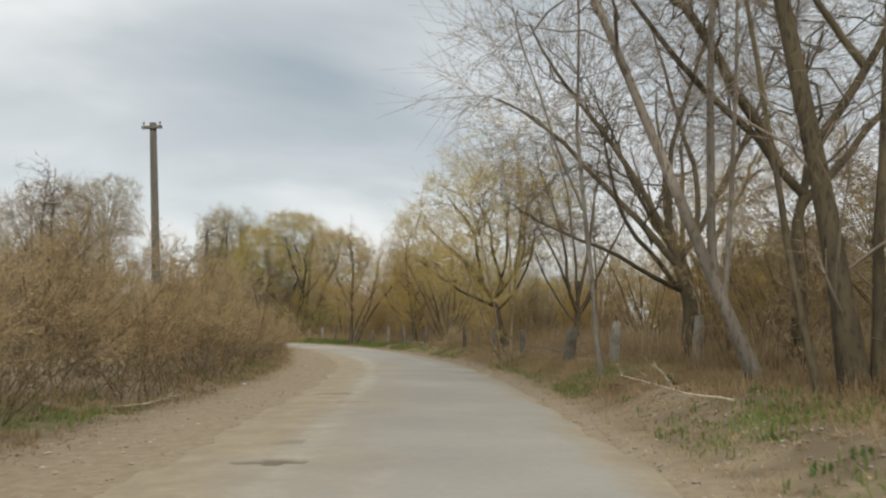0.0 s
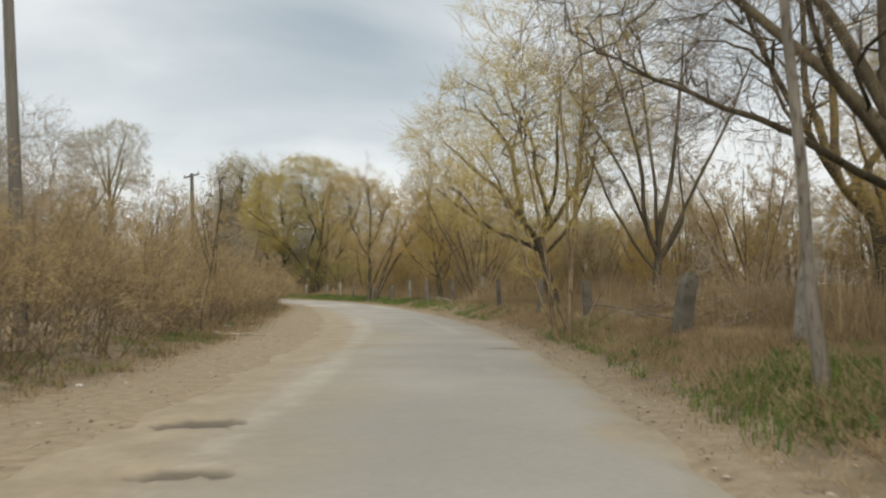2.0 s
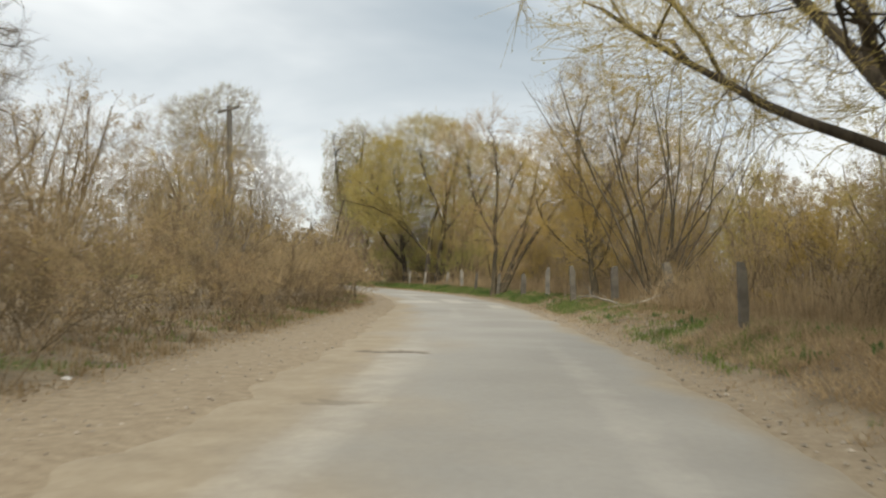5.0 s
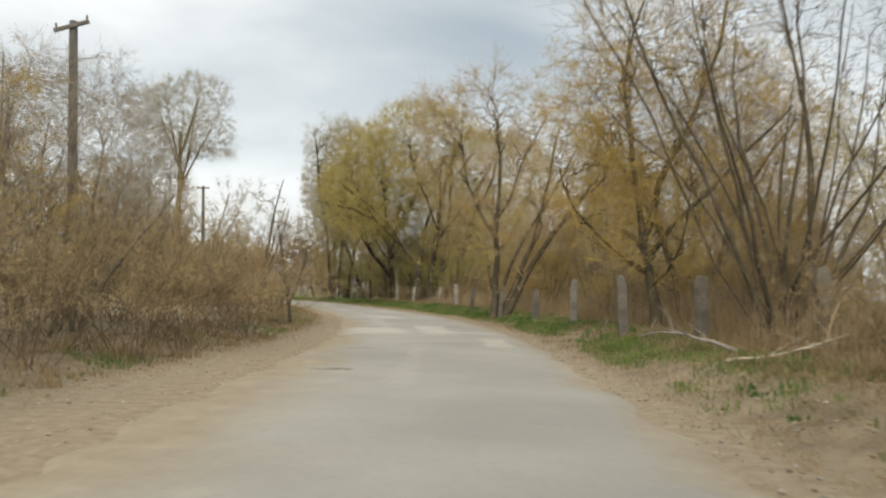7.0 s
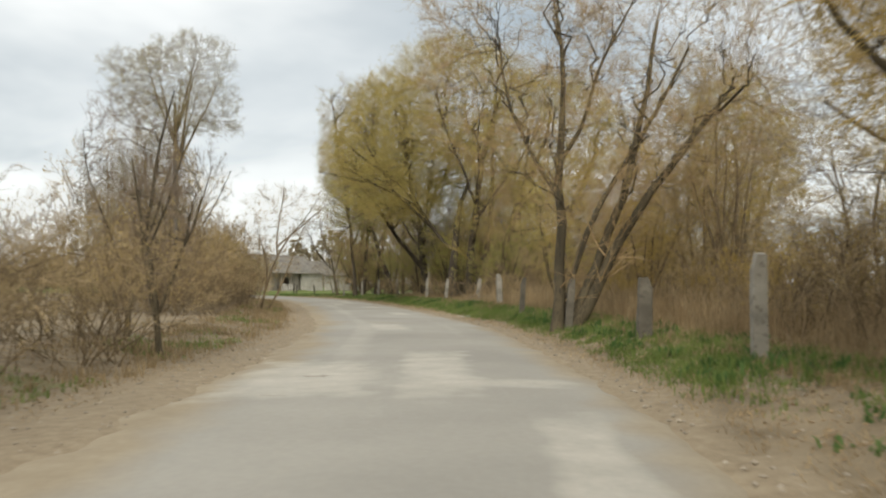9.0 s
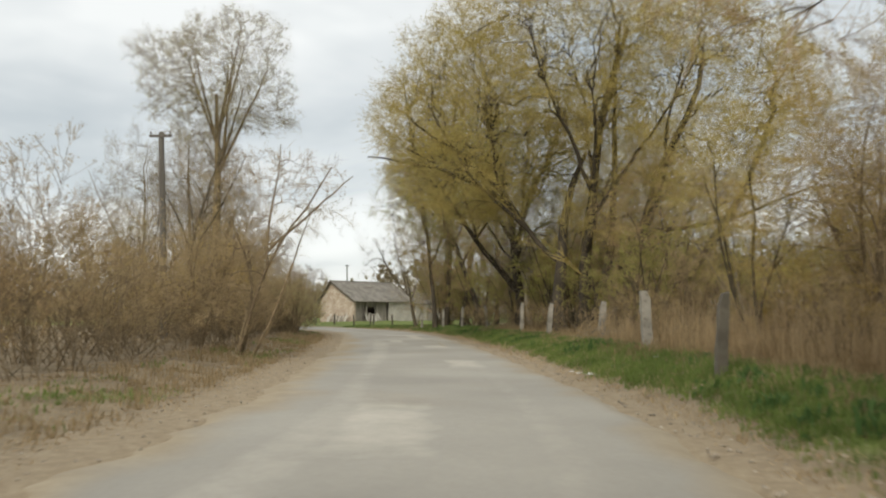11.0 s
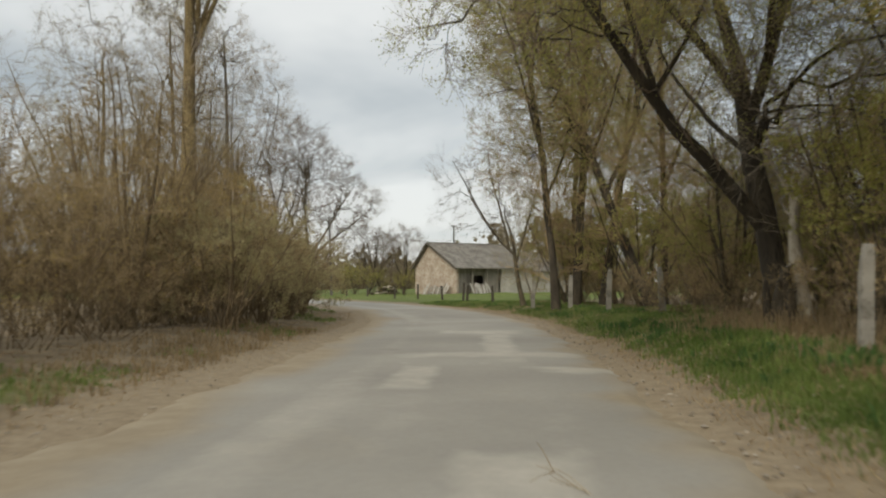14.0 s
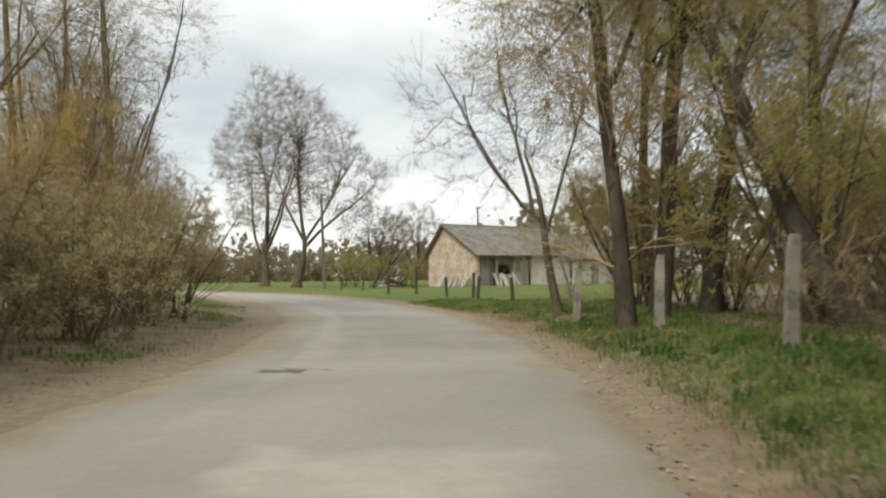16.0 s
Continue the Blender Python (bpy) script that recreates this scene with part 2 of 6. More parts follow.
def leaves(P, count, rng, size, spread):
    """Small folded leaves scattered along tubes."""
    k, m, _ = P.shape
    pick, f = rng.integers(0, k, count), rng.uniform(0.25, 1, count) * (m - 1)
    i = np.minimum(f.astype(int), m - 2)
    w = (f - i)[:, None]
    c = P[pick, i] * (1 - w) + P[pick, i + 1] * w + rng.normal(size=(count, 3)) * spread
    a = unit(rng.normal(size=(count, 3)) + [0, 0, -0.3])
    b = unit(np.cross(a, rng.normal(size=(count, 3))))
    u = np.cross(a, b)
    s = (size * rng.uniform(0.6, 1.4, count))[:, None]
    V = np.stack([c, c + s * (0.5 * a + 0.28 * b + 0.1 * u), c + s * a, c + s * (0.5 * a - 0.28 * b + 0.1 * u)], 1).reshape(-1, 3)
    q = np.arange(count)[:, None] * 4
    return V, np.concatenate([q + [0, 1, 2], q + [0, 2, 3]])


def stem_paths(stems, rng, n=10, wander=0.045):
    """Stems given as (x, y, z, compass, tilt, length, radius, straighten): compass 0 is +y, 90 is +x; tilt in degrees from upright."""
    P, R = [], []
    for x, y, z, az, tilt, length, r, up in stems:
        a, b = radians(az), radians(tilt)
        if z >= 0.3 and P:  # a limb starts on the nearest earlier stem
            near = min((float((p[i][0] * (1 - f) + p[i + 1][0] * f - x) ** 2 + (p[i][1] * (1 - f) + p[i + 1][1] * f - y) ** 2 + 4 * (p[i][2] * (1 - f) + p[i + 1][2] * f - z) ** 2), k, i, f)
                       for k, p in enumerate(P) for i in range(n - 2) for f in (0.0, 0.34, 0.67))
            p = P[near[1]]
            x, y, z = p[near[2]] * (1 - near[3]) + p[near[2] + 1] * near[3]
        way = np.array([[math.sin(a) * math.sin(b), math.cos(a) * math.sin(b), math.cos(b)]])
        P.append(paths(np.array([[x, y, z]], float), way, np.array([length]), n, rng, wander, up)[0])
        taper = np.linspace(1, 0.22, n) ** 0.85
        if z < 0.3:
            taper[0] *= 1.35
        R.append(r * taper)
    return np.array(P), np.array(R)


def grow(seed, stems, bark, twig, leaf=None, limbs=14, branches=70, shoots=900, fine=0, leafs=0, limb_len=0.42, limb_angle=48,
         branch_len=0.5, twig_len=0.5, droop=0.02, limb_up=0.05, leaf_size=0.06, lo=0.3, wander=0.045, twig_r=0.005, sides=7, lean_mesh=False):
    """Trunk and crown meshes of one tree or shrub."""
    rng = np.random.default_rng(seed)
    P0, R0 = stem_paths(stems, rng, wander=wander)
    trunk, crown = [(*tubes(P0, R0, sides), 0, True)], []
    n1, n2, s1, s2 = (6, 4, 3, 3) if lean_mesh else (8, 6, 5, 4)
    P1, R1 = sprout(P0, R0, limbs, rng, lo, 0.98, limb_angle, limb_len, n1, 0.15, limb_up, 0.4, 0.009)
    trunk.append((*tubes(P1, R1, s1), 0, True))
    P2, R2 = sprout(np.concatenate([P1, P0[:, 10 - n1:]]), np.concatenate([R1, R0[:, 10 - n1:]]), branches, rng, 0.25, 1, 45, branch_len, n2, 0.18, limb_up, 0.42, 0.005)
    trunk.append((*tubes(P2, R2, s2), 0, True))
    src, rad = np.concatenate([P2, P1[:, n1 - n2:]]), np.concatenate([R2, R1[:, n1 - n2:]])
    P3, R3 = sprout(src, rad, shoots, rng, 0.15, 1, 42, twig_len, 3, 0.2, droop, 0.5, twig_r)
    crown.append((*tubes(P3, R3, 3), 0, True))
    tips = P3
    if fine:
        P4, R4 = sprout(P3, R3, fine, rng, 0.1, 1, 36, 0.75, 2, 0.18, droop, 0.6, twig_r * 0.75)
        crown.append((*tubes(P4, R4, 3), 0, True))
        tips = P4
    foliage = mesh_from("leaves", [(*leaves(tips, leafs, rng, leaf_size, 0.03), 0, False)], [leaf]) if leafs else None
    return mesh_from("trunk", trunk, [bark]), mesh_from("crown", crown, [twig]), foliage


def in_crowns(count, crowns, rng, inner, outer, lumps):
    """Points in ellipsoids (x, y, z, rx, ry, rz), between two shares of their radius, with a lumpy outline."""
    c = np.array(crowns, float)
    vol = c[:, 3] * c[:, 4] * c[:, 5]
    pick = rng.choice(len(c), count, p=vol / vol.sum())
    d = unit(rng.normal(size=(count, 3)))
    lump = 1 + 0.11 * (np.sin(3 * d[:, 0] + lumps[0]) + np.sin(4 * d[:, 1] + lumps[1]) + np.sin(5 * d[:, 2] + 3 * d[:, 0] + lumps[2])) + 0.07 * np.sin(9 * d[:, 0] + 7 * d[:, 1] + lumps[1])
    r = (inner ** 3 + (outer ** 3 - inner ** 3) * rng.random(count)) ** (1 / 3)
    return c[pick, :3] + d * c[pick, 3:] * (r * lump)[:, None]


def reach(P, R, goals, rng, n, thick, rmin, lift, curl):
    """Branches that leave the nearest suitable wood and bend out to their goals."""
    m = P.shape[1]
    N = P[:, m // 3:].reshape(-1, 3)
    T = unit(np.gradient(P, axis=1))[:, m // 3:].reshape(-1, 3)
    NR = R[:, m // 3:].ravel()
    best = np.empty(len(goals), int)
    for a in range(0, len(goals), 600):
        v = goals[a:a + 600, None] - N[None]
        d = np.linalg.norm(v, axis=2) + 1e-6
        cos = (v * T[None]).sum(2) / d
        best[a:a + 600] = (d * (1.4 - 0.55 * cos) + 0.7 * np.maximum(-v[:, :, 2], 0)).argmin(1)
    p0, t0 = N[best], T[best]
    d = np.linalg.norm(goals - p0, axis=1)[:, None]
    c = p0 + t0 * d * 0.42 + np.array([0, 0, 1.0]) * d * lift + rng.normal(size=p0.shape) * d * curl
    f = np.linspace(0, 1, n)[None, :, None]
    Q = (1 - f) ** 2 * p0[:, None] + 2 * f * (1 - f) * c[:, None] + f * f * goals[:, None]
    kink = rng.normal(size=Q.shape) * (0.055 * d)[:, None]
    kink[:, 0] = 0
    r0 = np.clip(d[:, 0] * thick, rmin, np.maximum(0.72 * NR[best], rmin))
    return Q + kink, np.maximum(r0[:, None] * np.linspace(1, 0.28, n), rmin * 0.6)


def canopy(seed, stems, crowns, bark, twig, leaf=None, counts=(34, 200, 1700), fine=6000, leafs=0, leaf_size=0.035, droop=0.03, lift=0.12, low=0, wander=0.06,
           twig_r=0.0045, fine_len=0.8, leaf_spread=0.04, lean_mesh=False, sides=8):
    """Trunk, crown and leaf meshes of a tree whose wood grows out to fill rounded crowns."""
    rng = np.random.default_rng(seed)
    lumps = rng.uniform(0, 6.3, 3)
    P0, R0 = stem_paths(stems, rng, wander=wander)
    n1, n2, s1, s2 = (6, 4, 4, 3) if lean_mesh else (8, 6, 5, 4)
    P1, R1 = reach(P0, R0, in_crowns(counts[0], crowns, rng, 0.3, 0.85, lumps), rng, n1, 0.017, 0.012, lift, 0.09)
    wood1, rad1 = np.concatenate([P1, P0[:, 10 - n1:]]), np.concatenate([R1, R0[:, 10 - n1:]])
    P2, R2 = reach(wood1, rad1, in_crowns(counts[1], crowns, rng, 0.35, 0.95, lumps), rng, n2, 0.010, 0.006, lift, 0.08)
    trunk = [(*tubes(P0, R0, sides), 0, True), (*tubes(P1, R1, s1), 0, True), (*tubes(P2, R2, s2), 0, True)]
    wood2, rad2 = np.concatenate([P2, P1[:, n1 - n2:]]), np.concatenate([R2, R1[:, n1 - n2:]])
    P3, R3 = reach(wood2, rad2, in_crowns(counts[2], crowns, rng, 0.4, 1.04, lumps), rng, 4, 0.006, twig_r, lift * 0.6, 0.07)
    if low:
        L, LR = sprout(P0, R0, low, rng, 0.06, 0.8, 50, 0.14, 4, 0.2, 0.08, 0.2, twig_r)
        P3, R3 = np.concatenate([P3, L]), np.concatenate([R3, LR])
    P4, R4 = sprout(P3, R3, fine, rng, 0.1, 1, 34, fine_len, 3 if droop < 0 else 2, 0.16, droop, 0.6, twig_r * 0.75)
    crown = mesh_from("crown", [(*tubes(P3, R3, 3), 0, True), (*tubes(P4, R4, 3), 0, True)], [twig])
    foliage = mesh_from("leaves", [(*leaves(P4, leafs, rng, leaf_size, leaf_spread), 0, False)], [leaf]) if leafs else None
    return mesh_from("trunk", trunk, [bark]), crown, foliage


def plant(name, meshes, m, label, category, group=""):
    ob = thing(name, m, label, category, group)
    part("trunk", meshes[0], None, ob)
    crown = part("crown", meshes[1], None, ob)
    if meshes[2]:
        part("leaves", meshes[2], None, crown)["kind"] = "stuff"
    return ob


# ---------------------------------------------------------------- the road's line and the lie of the land
EDGE = [(7.9, -60), (7.9, 10), (7.9, 30), (7.3, 42), (5.9, 52), (4.2, 61), (2.2, 71.5), (0.3, 78.5), (-3.2, 89.5), (-6.4, 96.5),
        (-10.2, 104.8), (-14.2, 113), (-18.8, 121.8), (-24.2, 131.3), (-32, 141.4), (-43, 152.0), (-59, 164), (-80, 174.5), (-110, 183), (-200, 200)]


def smooth_line(nodes, step=0.5, spread=13):
    p = np.array(nodes, float)
    s = np.r_[0, np.cumsum(np.linalg.norm(np.diff(p, axis=0), axis=1))]
    q = np.arange(0, s[-1], step)
    x = np.stack([np.interp(q, s, p[:, i]) for i in (0, 1)], 1)
    k = np.hanning(2 * spread + 1)
    k /= k.sum()
    pad = np.concatenate([np.repeat(x[:1], spread, 0) + (x[0] - x[1]) * np.arange(spread, 0, -1)[:, None], x,
                          np.repeat(x[-1:], spread, 0) + (x[-1] - x[-2]) * np.arange(1, spread + 1)[:, None]])
    return np.stack([np.convolve(pad[:, i], k, "valid") for i in (0, 1)], 1)


LINE = smooth_line(EDGE)
LINE_T = unit(np.gradient(LINE, axis=0))
LINE_N = np.stack([-LINE_T[:, 1], LINE_T[:, 0]], 1)  # to the left of the way


def road_width(y):
    return np.interp(y, [40, 66, 80], [5.0, 5.2, 5.3])


def dirt_width(y):
    return np.interp(y, [30, 50, 66, 82], [1.4, 1.8, 1.2, 0.7])


def road_frame(x, y):
    """For places: u, metres to the left of the road's right edge, and the place on the line."""
    x, y = np.atleast_1d(np.asarray(x, float)), np.atleast_1d(np.asarray(y, float))
    u, at = np.empty(len(x)), np.empty(len(x), int)
    for a in range(0, len(x), 20000):
        d = (x[a:a + 20000, None] - LINE[None, :, 0]) ** 2 + (y[a:a + 20000, None] - LINE[None, :, 1]) ** 2
        i = d.argmin(1)
        at[a:a + 20000] = i
        u[a:a + 20000] = (x[a:a + 20000] - LINE[i, 0]) * LINE_N[i, 0] + (y[a:a + 20000] - LINE[i, 1]) * LINE_N[i, 1]
    return u, at


def step01(a, b, v):
    t = np.clip((v - a) / (b - a), 0, 1)
    return t * t * (3 - 2 * t)


def waves(x, y, seed, size):
    """Smooth uneven field, about -1..1."""
    r = np.random.default_rng(seed)
    out = 0
    for k in range(7):
        a, f, p = r.uniform(0, 2 * math.pi), (0.5 + 0.35 * k) * 2 * math.pi / size, r.uniform(0, 6.3)
        out = out + np.sin(f * (x * math.cos(a) + y * math.sin(a)) + p + 1.3 * np.sin(0.6 * f * (y * math.cos(a) - x * math.sin(a)) + 2 * p)) / (1 + 0.35 * k)
    return out / 3.2


def lie(x, y):
    """Ground height, and the across-road measure u with the road's and shoulder's widths there."""
    x, y = np.atleast_1d(np.asarray(x, float)), np.atleast_1d(np.asarray(y, float))
    u, at = road_frame(x, y)
    ly = LINE[at, 1]
    w, dw = road_width(ly), dirt_width(ly)
    bank = np.interp(ly, [48, 62, 128, 145], [0.52, 0.36, 0.36, 0.15])
    right, left = -u, u - w - dw
    z = bank * step01(0.35, 2.1, right) + 0.28 * step01(0.2, 3.0, left)
    off = np.maximum(right, left)
    z += 0.05 * waves(x, y, 3, 2.3) * step01(0.2, 1.5, off) + 0.14 * waves(x, y, 4, 9.0) * step01(2, 8, off)
    z += 0.015 * waves(x, y, 5, 0.9)
    inside = step01(0.05, 0.5, u) * step01(0.05, 0.5, w - u)
    z = z * (1 - inside) - 0.10 * inside
    return z, u, w, dw


def gz(x, y):
    return float(lie(x, y)[0][0])


def axis_lines(a, b, fine, far):
    inner, d = np.arange(a, b + fine, fine), fine
    lo, hi, low, high = a, inner[-1], [], []
    while lo > -far:
        d *= 1.22
        lo, hi = lo - d, hi + d
        low.append(lo)
        high.append(hi)
    return np.concatenate([low[::-1], inner, high])


def named_attribute(m, name):
    n = m.node_tree.nodes.new("ShaderNodeAttribute")
    n.attribute_name = name
    return n.outputs["Fac"]


def layered(m, base_socket, name, colour, soft=(0.0, 1.0)):
    """Lays a colour over base_socket where the mesh's own mask says so."""
    n, l = m.node_tree.nodes, m.node_tree.links
    x = n.new("ShaderNodeMix")
    x.data_type = "RGBA"
    r = n.new("ShaderNodeMapRange")
    r.inputs[1].default_value, r.inputs[2].default_value = soft
    add = n.new("ShaderNodeMath")
    add.operation = "MULTIPLY_ADD"
    l.new(n["grain"].outputs["Fac"], add.inputs[0])
    add.inputs[1].default_value = 0.5
    sub = n.new("ShaderNodeMath")
    sub.operation = "SUBTRACT"
    l.new(named_attribute(m, name), sub.inputs[0])
    sub.inputs[1].default_value = 0.25
    l.new(sub.outputs[0], add.inputs[2])
    l.new(add.outputs[0], r.inputs[0])
    l.new(r.outputs[0], x.inputs["Factor"])
    l.new(base_socket, x.inputs["A"])
    if isinstance(colour, tuple):
        x.inputs["B"].default_value = (*colour, 1)
    else:
        l.new(colour, x.inputs["B"])
    return x.outputs["Result"]


def mask_material(name, base, other, scale, fine, layers, rough, bump, speck=0.1):
    m = bpy.data.materials.new(name)
    m.use_nodes = True
    n, l = m.node_tree.nodes, m.node_tree.links
    b = n["Principled BSDF"]
    b.inputs["Roughness"].default_value = rough
    b.inputs["Specular IOR Level"].default_value = 0.2
    geo = n.new("ShaderNodeTexCoord")
    big = n.new("ShaderNodeTexNoise")
    big.inputs["Scale"].default_value, big.inputs["Detail"].default_value = scale, 6
    g = n.new("ShaderNodeTexNoise")
    g.name = "grain"
    g.inputs["Scale"].default_value, g.inputs["Detail"].default_value, g.inputs["Roughness"].default_value = fine, 6, 0.7
    for t in (big, g):
        l.new(geo.outputs["Object"], t.inputs["Vector"])
    r = n.new("ShaderNodeValToRGB")
    r.color_ramp.elements[0].position, r.color_ramp.elements[0].color = 0.35, (*base, 1)
    r.color_ramp.elements[1].position, r.color_ramp.elements[1].color = 0.65, (*other, 1)
    l.new(big.outputs["Fac"], r.inputs[0])
    col = r.outputs[0]
    for lay in layers:
        two = n.new("ShaderNodeValToRGB")
        two.color_ramp.elements[0].position, two.color_ramp.elements[0].color = 0.35, (*lay[1], 1)
        two.color_ramp.elements[1].position, two.color_ramp.elements[1].color = 0.65, (*lay[2], 1)
        l.new(g.outputs["Fac"], two.inputs[0])
        col = layered(m, col, lay[0], two.outputs[0], lay[3])
    sp = n.new("ShaderNodeTexNoise")
    sp.inputs["Scale"].default_value, sp.inputs["Detail"].default_value = fine * 9, 2
    l.new(geo.outputs["Object"], sp.inputs["Vector"])
    v = n.new("ShaderNodeMapRange")
    l.new(sp.outputs["Fac"], v.inputs[0])
    v.inputs[1].default_value, v.inputs[2].default_value, v.inputs[3].default_value, v.inputs[4].default_value = 0.3, 0.7, 1 - speck, 1 + speck
    h = n.new("ShaderNodeHueSaturation")
    l.new(v.outputs[0], h.inputs["Value"])
    l.new(col, h.inputs["Color"])
    l.new(h.outputs[0], b.inputs["Base Color"])
    bp = n.new("ShaderNodeBump")
    bp.inputs["Strength"].default_value, bp.inputs["Distance"].default_value = bump, 0.03
    l.new(g.outputs["Fac"], bp.inputs["Height"])
    l.new(bp.outputs[0], b.inputs["Normal"])
    return m


def sheet(name, X, Y, Z, masks, mat):
    r, c = X.shape
    i = (np.arange(r - 1)[:, None] * c + np.arange(c - 1)[None]).reshape(-1, 1)
    me = mesh_from(name, [(np.stack([X, Y, Z], -1).reshape(-1, 3), i + [0, 1, c + 1, c], 0, True)], [mat])
    for key, v in masks.items():
        a = me.attributes.new(key, "FLOAT", "POINT")
        a.data.foreach_set("value", np.asarray(v, np.float32).ravel())
    return new(name, me)


ground_mat = mask_material("ground_soil", (0.185, 0.146, 0.095), (0.30, 0.24, 0.16), 1.6, 5.5, [
    ("green", (0.09, 0.125, 0.03), (0.18, 0.21, 0.06), (0.3, 0.8)),
    ("field", (0.26, 0.30, 0.06), (0.36, 0.38, 0.10), (0.2, 0.7)),
    ("dirt", (0.25, 0.195, 0.13), (0.36, 0.295, 0.205), (0.2, 0.85)),
], 0.95, 0.9)
gx, gy = np.meshgrid(axis_lines(-80, 24, 0.5, 2500), axis_lines(-2, 190, 0.5, 2500))
g_z, g_u, g_w, g_dw = lie(gx.ravel(), gy.ravel())
g_x, g_y = gx.ravel(), gy.ravel()
g_right, g_left = -g_u, g_u - g_w
edge_wave = 0.35 * waves(g_x, g_y, 11, 3.0)
dirt = np.maximum(1 - step01(0.1, 0.95, g_right + edge_wave), 0) * (g_u < g_w / 2) + (1 - step01(0.6, 1.9, g_left - g_dw + 0.9 + edge_wave)) * (g_u >= g_w / 2)
green = step01(0.6, 1.3, g_right) * (1 - step01(1.9, 3.1, g_right)) * step01(-0.25, 0.45, waves(g_x, g_y, 12, 6.0) - 0.3 * (1 - step01(40, 62, g_y)) + 0.8 * step01(80, 95, g_y)) * (g_y > 2)
green = np.maximum(green, step01(0.2, 0.9, g_left - g_dw) * (1 - step01(1.0, 2.4, g_left - g_dw)) * step01(0.0, 0.6, waves(g_x, g_y, 13, 5.0)) * 0.8)
open_land = step01(134, 146, g_y + 0.25 * (g_x + 40)) * (1 - step01(-35, -29, g_x))
green = np.maximum(green, 0.75 * step01(114, 120, g_y) * step01(0.9, 1.6, g_right) * (1 - step01(6, 8, g_right)) * step01(-0.6, 0.3, waves(g_x, g_y, 31, 2.6)))
green = np.maximum(green, open_land * step01(0.5, 1.5, np.maximum(g_right, g_left - g_dw)))
field = open_land * step01(8, 14, g_left)
tagged(sheet("ground", gx, gy, g_z.reshape(gx.shape), dict(dirt=dirt, green=green, field=field), ground_mat),
       "brown leaf-strewn soil with grassy verges", "ground", kind="structure")

# the road: pale dusty asphalt with potholes and worn patches
HOLES = [(3.85, 25.9, 0.5, 0.32, 0.9), (4.25, 23.8, 0.36, 0.22, 0.9), (4.15, 16.5, 0.36, 0.22, 0.8), (4.08, 18.0, 0.22, 0.3, 0.5), (7.25, 35.3, 0.62, 0.5, 0.9), (2.15, 49.8, 0.7, 0.4, 0.8), (3.0, 44.4, 0.4, 0.3, 0.5),
         (-0.2, 62.7, 0.5, 0.25, 0.8), (-1.05, 67.6, 0.45, 0.25, 0.7), (-2.85, 75.6, 0.35, 0.14, 0.8), (-2.6, 73.5, 0.25, 0.12, 0.6), (-26.5, 127.8, 0.42, 0.42, 0.9), (-20.9, 117.9, 0.3, 0.16, 0.8)]
PALE = [(-3.0, 75.4, 2.3, 0.95), (-1.55, 76.9, 3.3, 0.55), (-0.3, 75.2, 0.5, 0.9), (1.3, 70.6, 2.0, 0.35), (-14.0, 109.0, 1.3, 0.45), (-18.6, 117.6, 0.5, 1.5), (-19.6, 119.9, 3.8, 0.35), (-21.9, 123.6, 0.9, 1.0),
        (-16.3, 115.9, 0.5, 0.7), (-6.2, 88.5, 2.2, 0.5), (-9.3, 99.3, 1.5, 0.4), (-18.0, 114.2, 1.6, 0.3)]
road_mat = mask_material("dusty_asphalt", (0.30, 0.284, 0.25), (0.37, 0.35, 0.308), 0.3, 1.6, [
    ("dust", (0.29, 0.235, 0.16), (0.38, 0.32, 0.23), (0.1, 1.0)),
    ("pale", (0.47, 0.44, 0.38), (0.56, 0.525, 0.455), (0.2, 1.0)),
    ("hole", (0.12, 0.10, 0.078), (0.19, 0.16, 0.12), (0.25, 0.8)),
], 0.85, 0.05, 0.035)
fine_i = np.arange(60, len(LINE) - 1, 0.25)
lx = np.stack([np.interp(fine_i, np.arange(len(LINE)), LINE[:, i]) for i in (0, 1)], 1)
ln = np.stack([np.interp(fine_i, np.arange(len(LINE)), LINE_N[:, i]) for i in (0, 1)], 1)
rw = road_width(lx[:, 1])[:, None]
across = np.linspace(0, 1, 62)[None, :]
rag = 0.18 * waves(lx[:, 0] * 3, lx[:, 1] * 3, 21, 6.0)[:, None] * np.exp(-across * 10) + 0.3 * waves(lx[:, 0] * 3, lx[:, 1] * 3, 22, 5.0)[:, None] * np.exp(-(1 - across) * 10)
ru = across * rw + rag
rx, ry = lx[:, :1] + ln[:, :1] * ru, lx[:, 1:] + ln[:, 1:] * ru
mid = (across - 0.5) * 2
rz = 0.035 * (1 - mid ** 2) - 0.045 * step01(0.9, 1.0, np.abs(mid)) + 0.008 * waves(rx, ry, 23, 1.4)
hole, pale = np.zeros_like(rx), np.zeros_like(rx)
for hx, hy, ha, hb, hd in HOLES:
    i = int(np.argmin((LINE[:, 0] - hx) ** 2 + (LINE[:, 1] - hy) ** 2))
    t, n = LINE_T[i], LINE_N[i]
    a, b = (rx - hx) * n[0] + (ry - hy) * n[1], (rx - hx) * t[0] + (ry - hy) * t[1]
    d = np.sqrt((a / ha) ** 2 + (b / hb) ** 2) + 0.75 * waves(rx, ry, int(hx * 7 + 900), 0.45)
    k = 1 - step01(0.55, 1.15, d)
    hole = np.maximum(hole, k * hd)
    rz = rz - 0.05 * k * hd
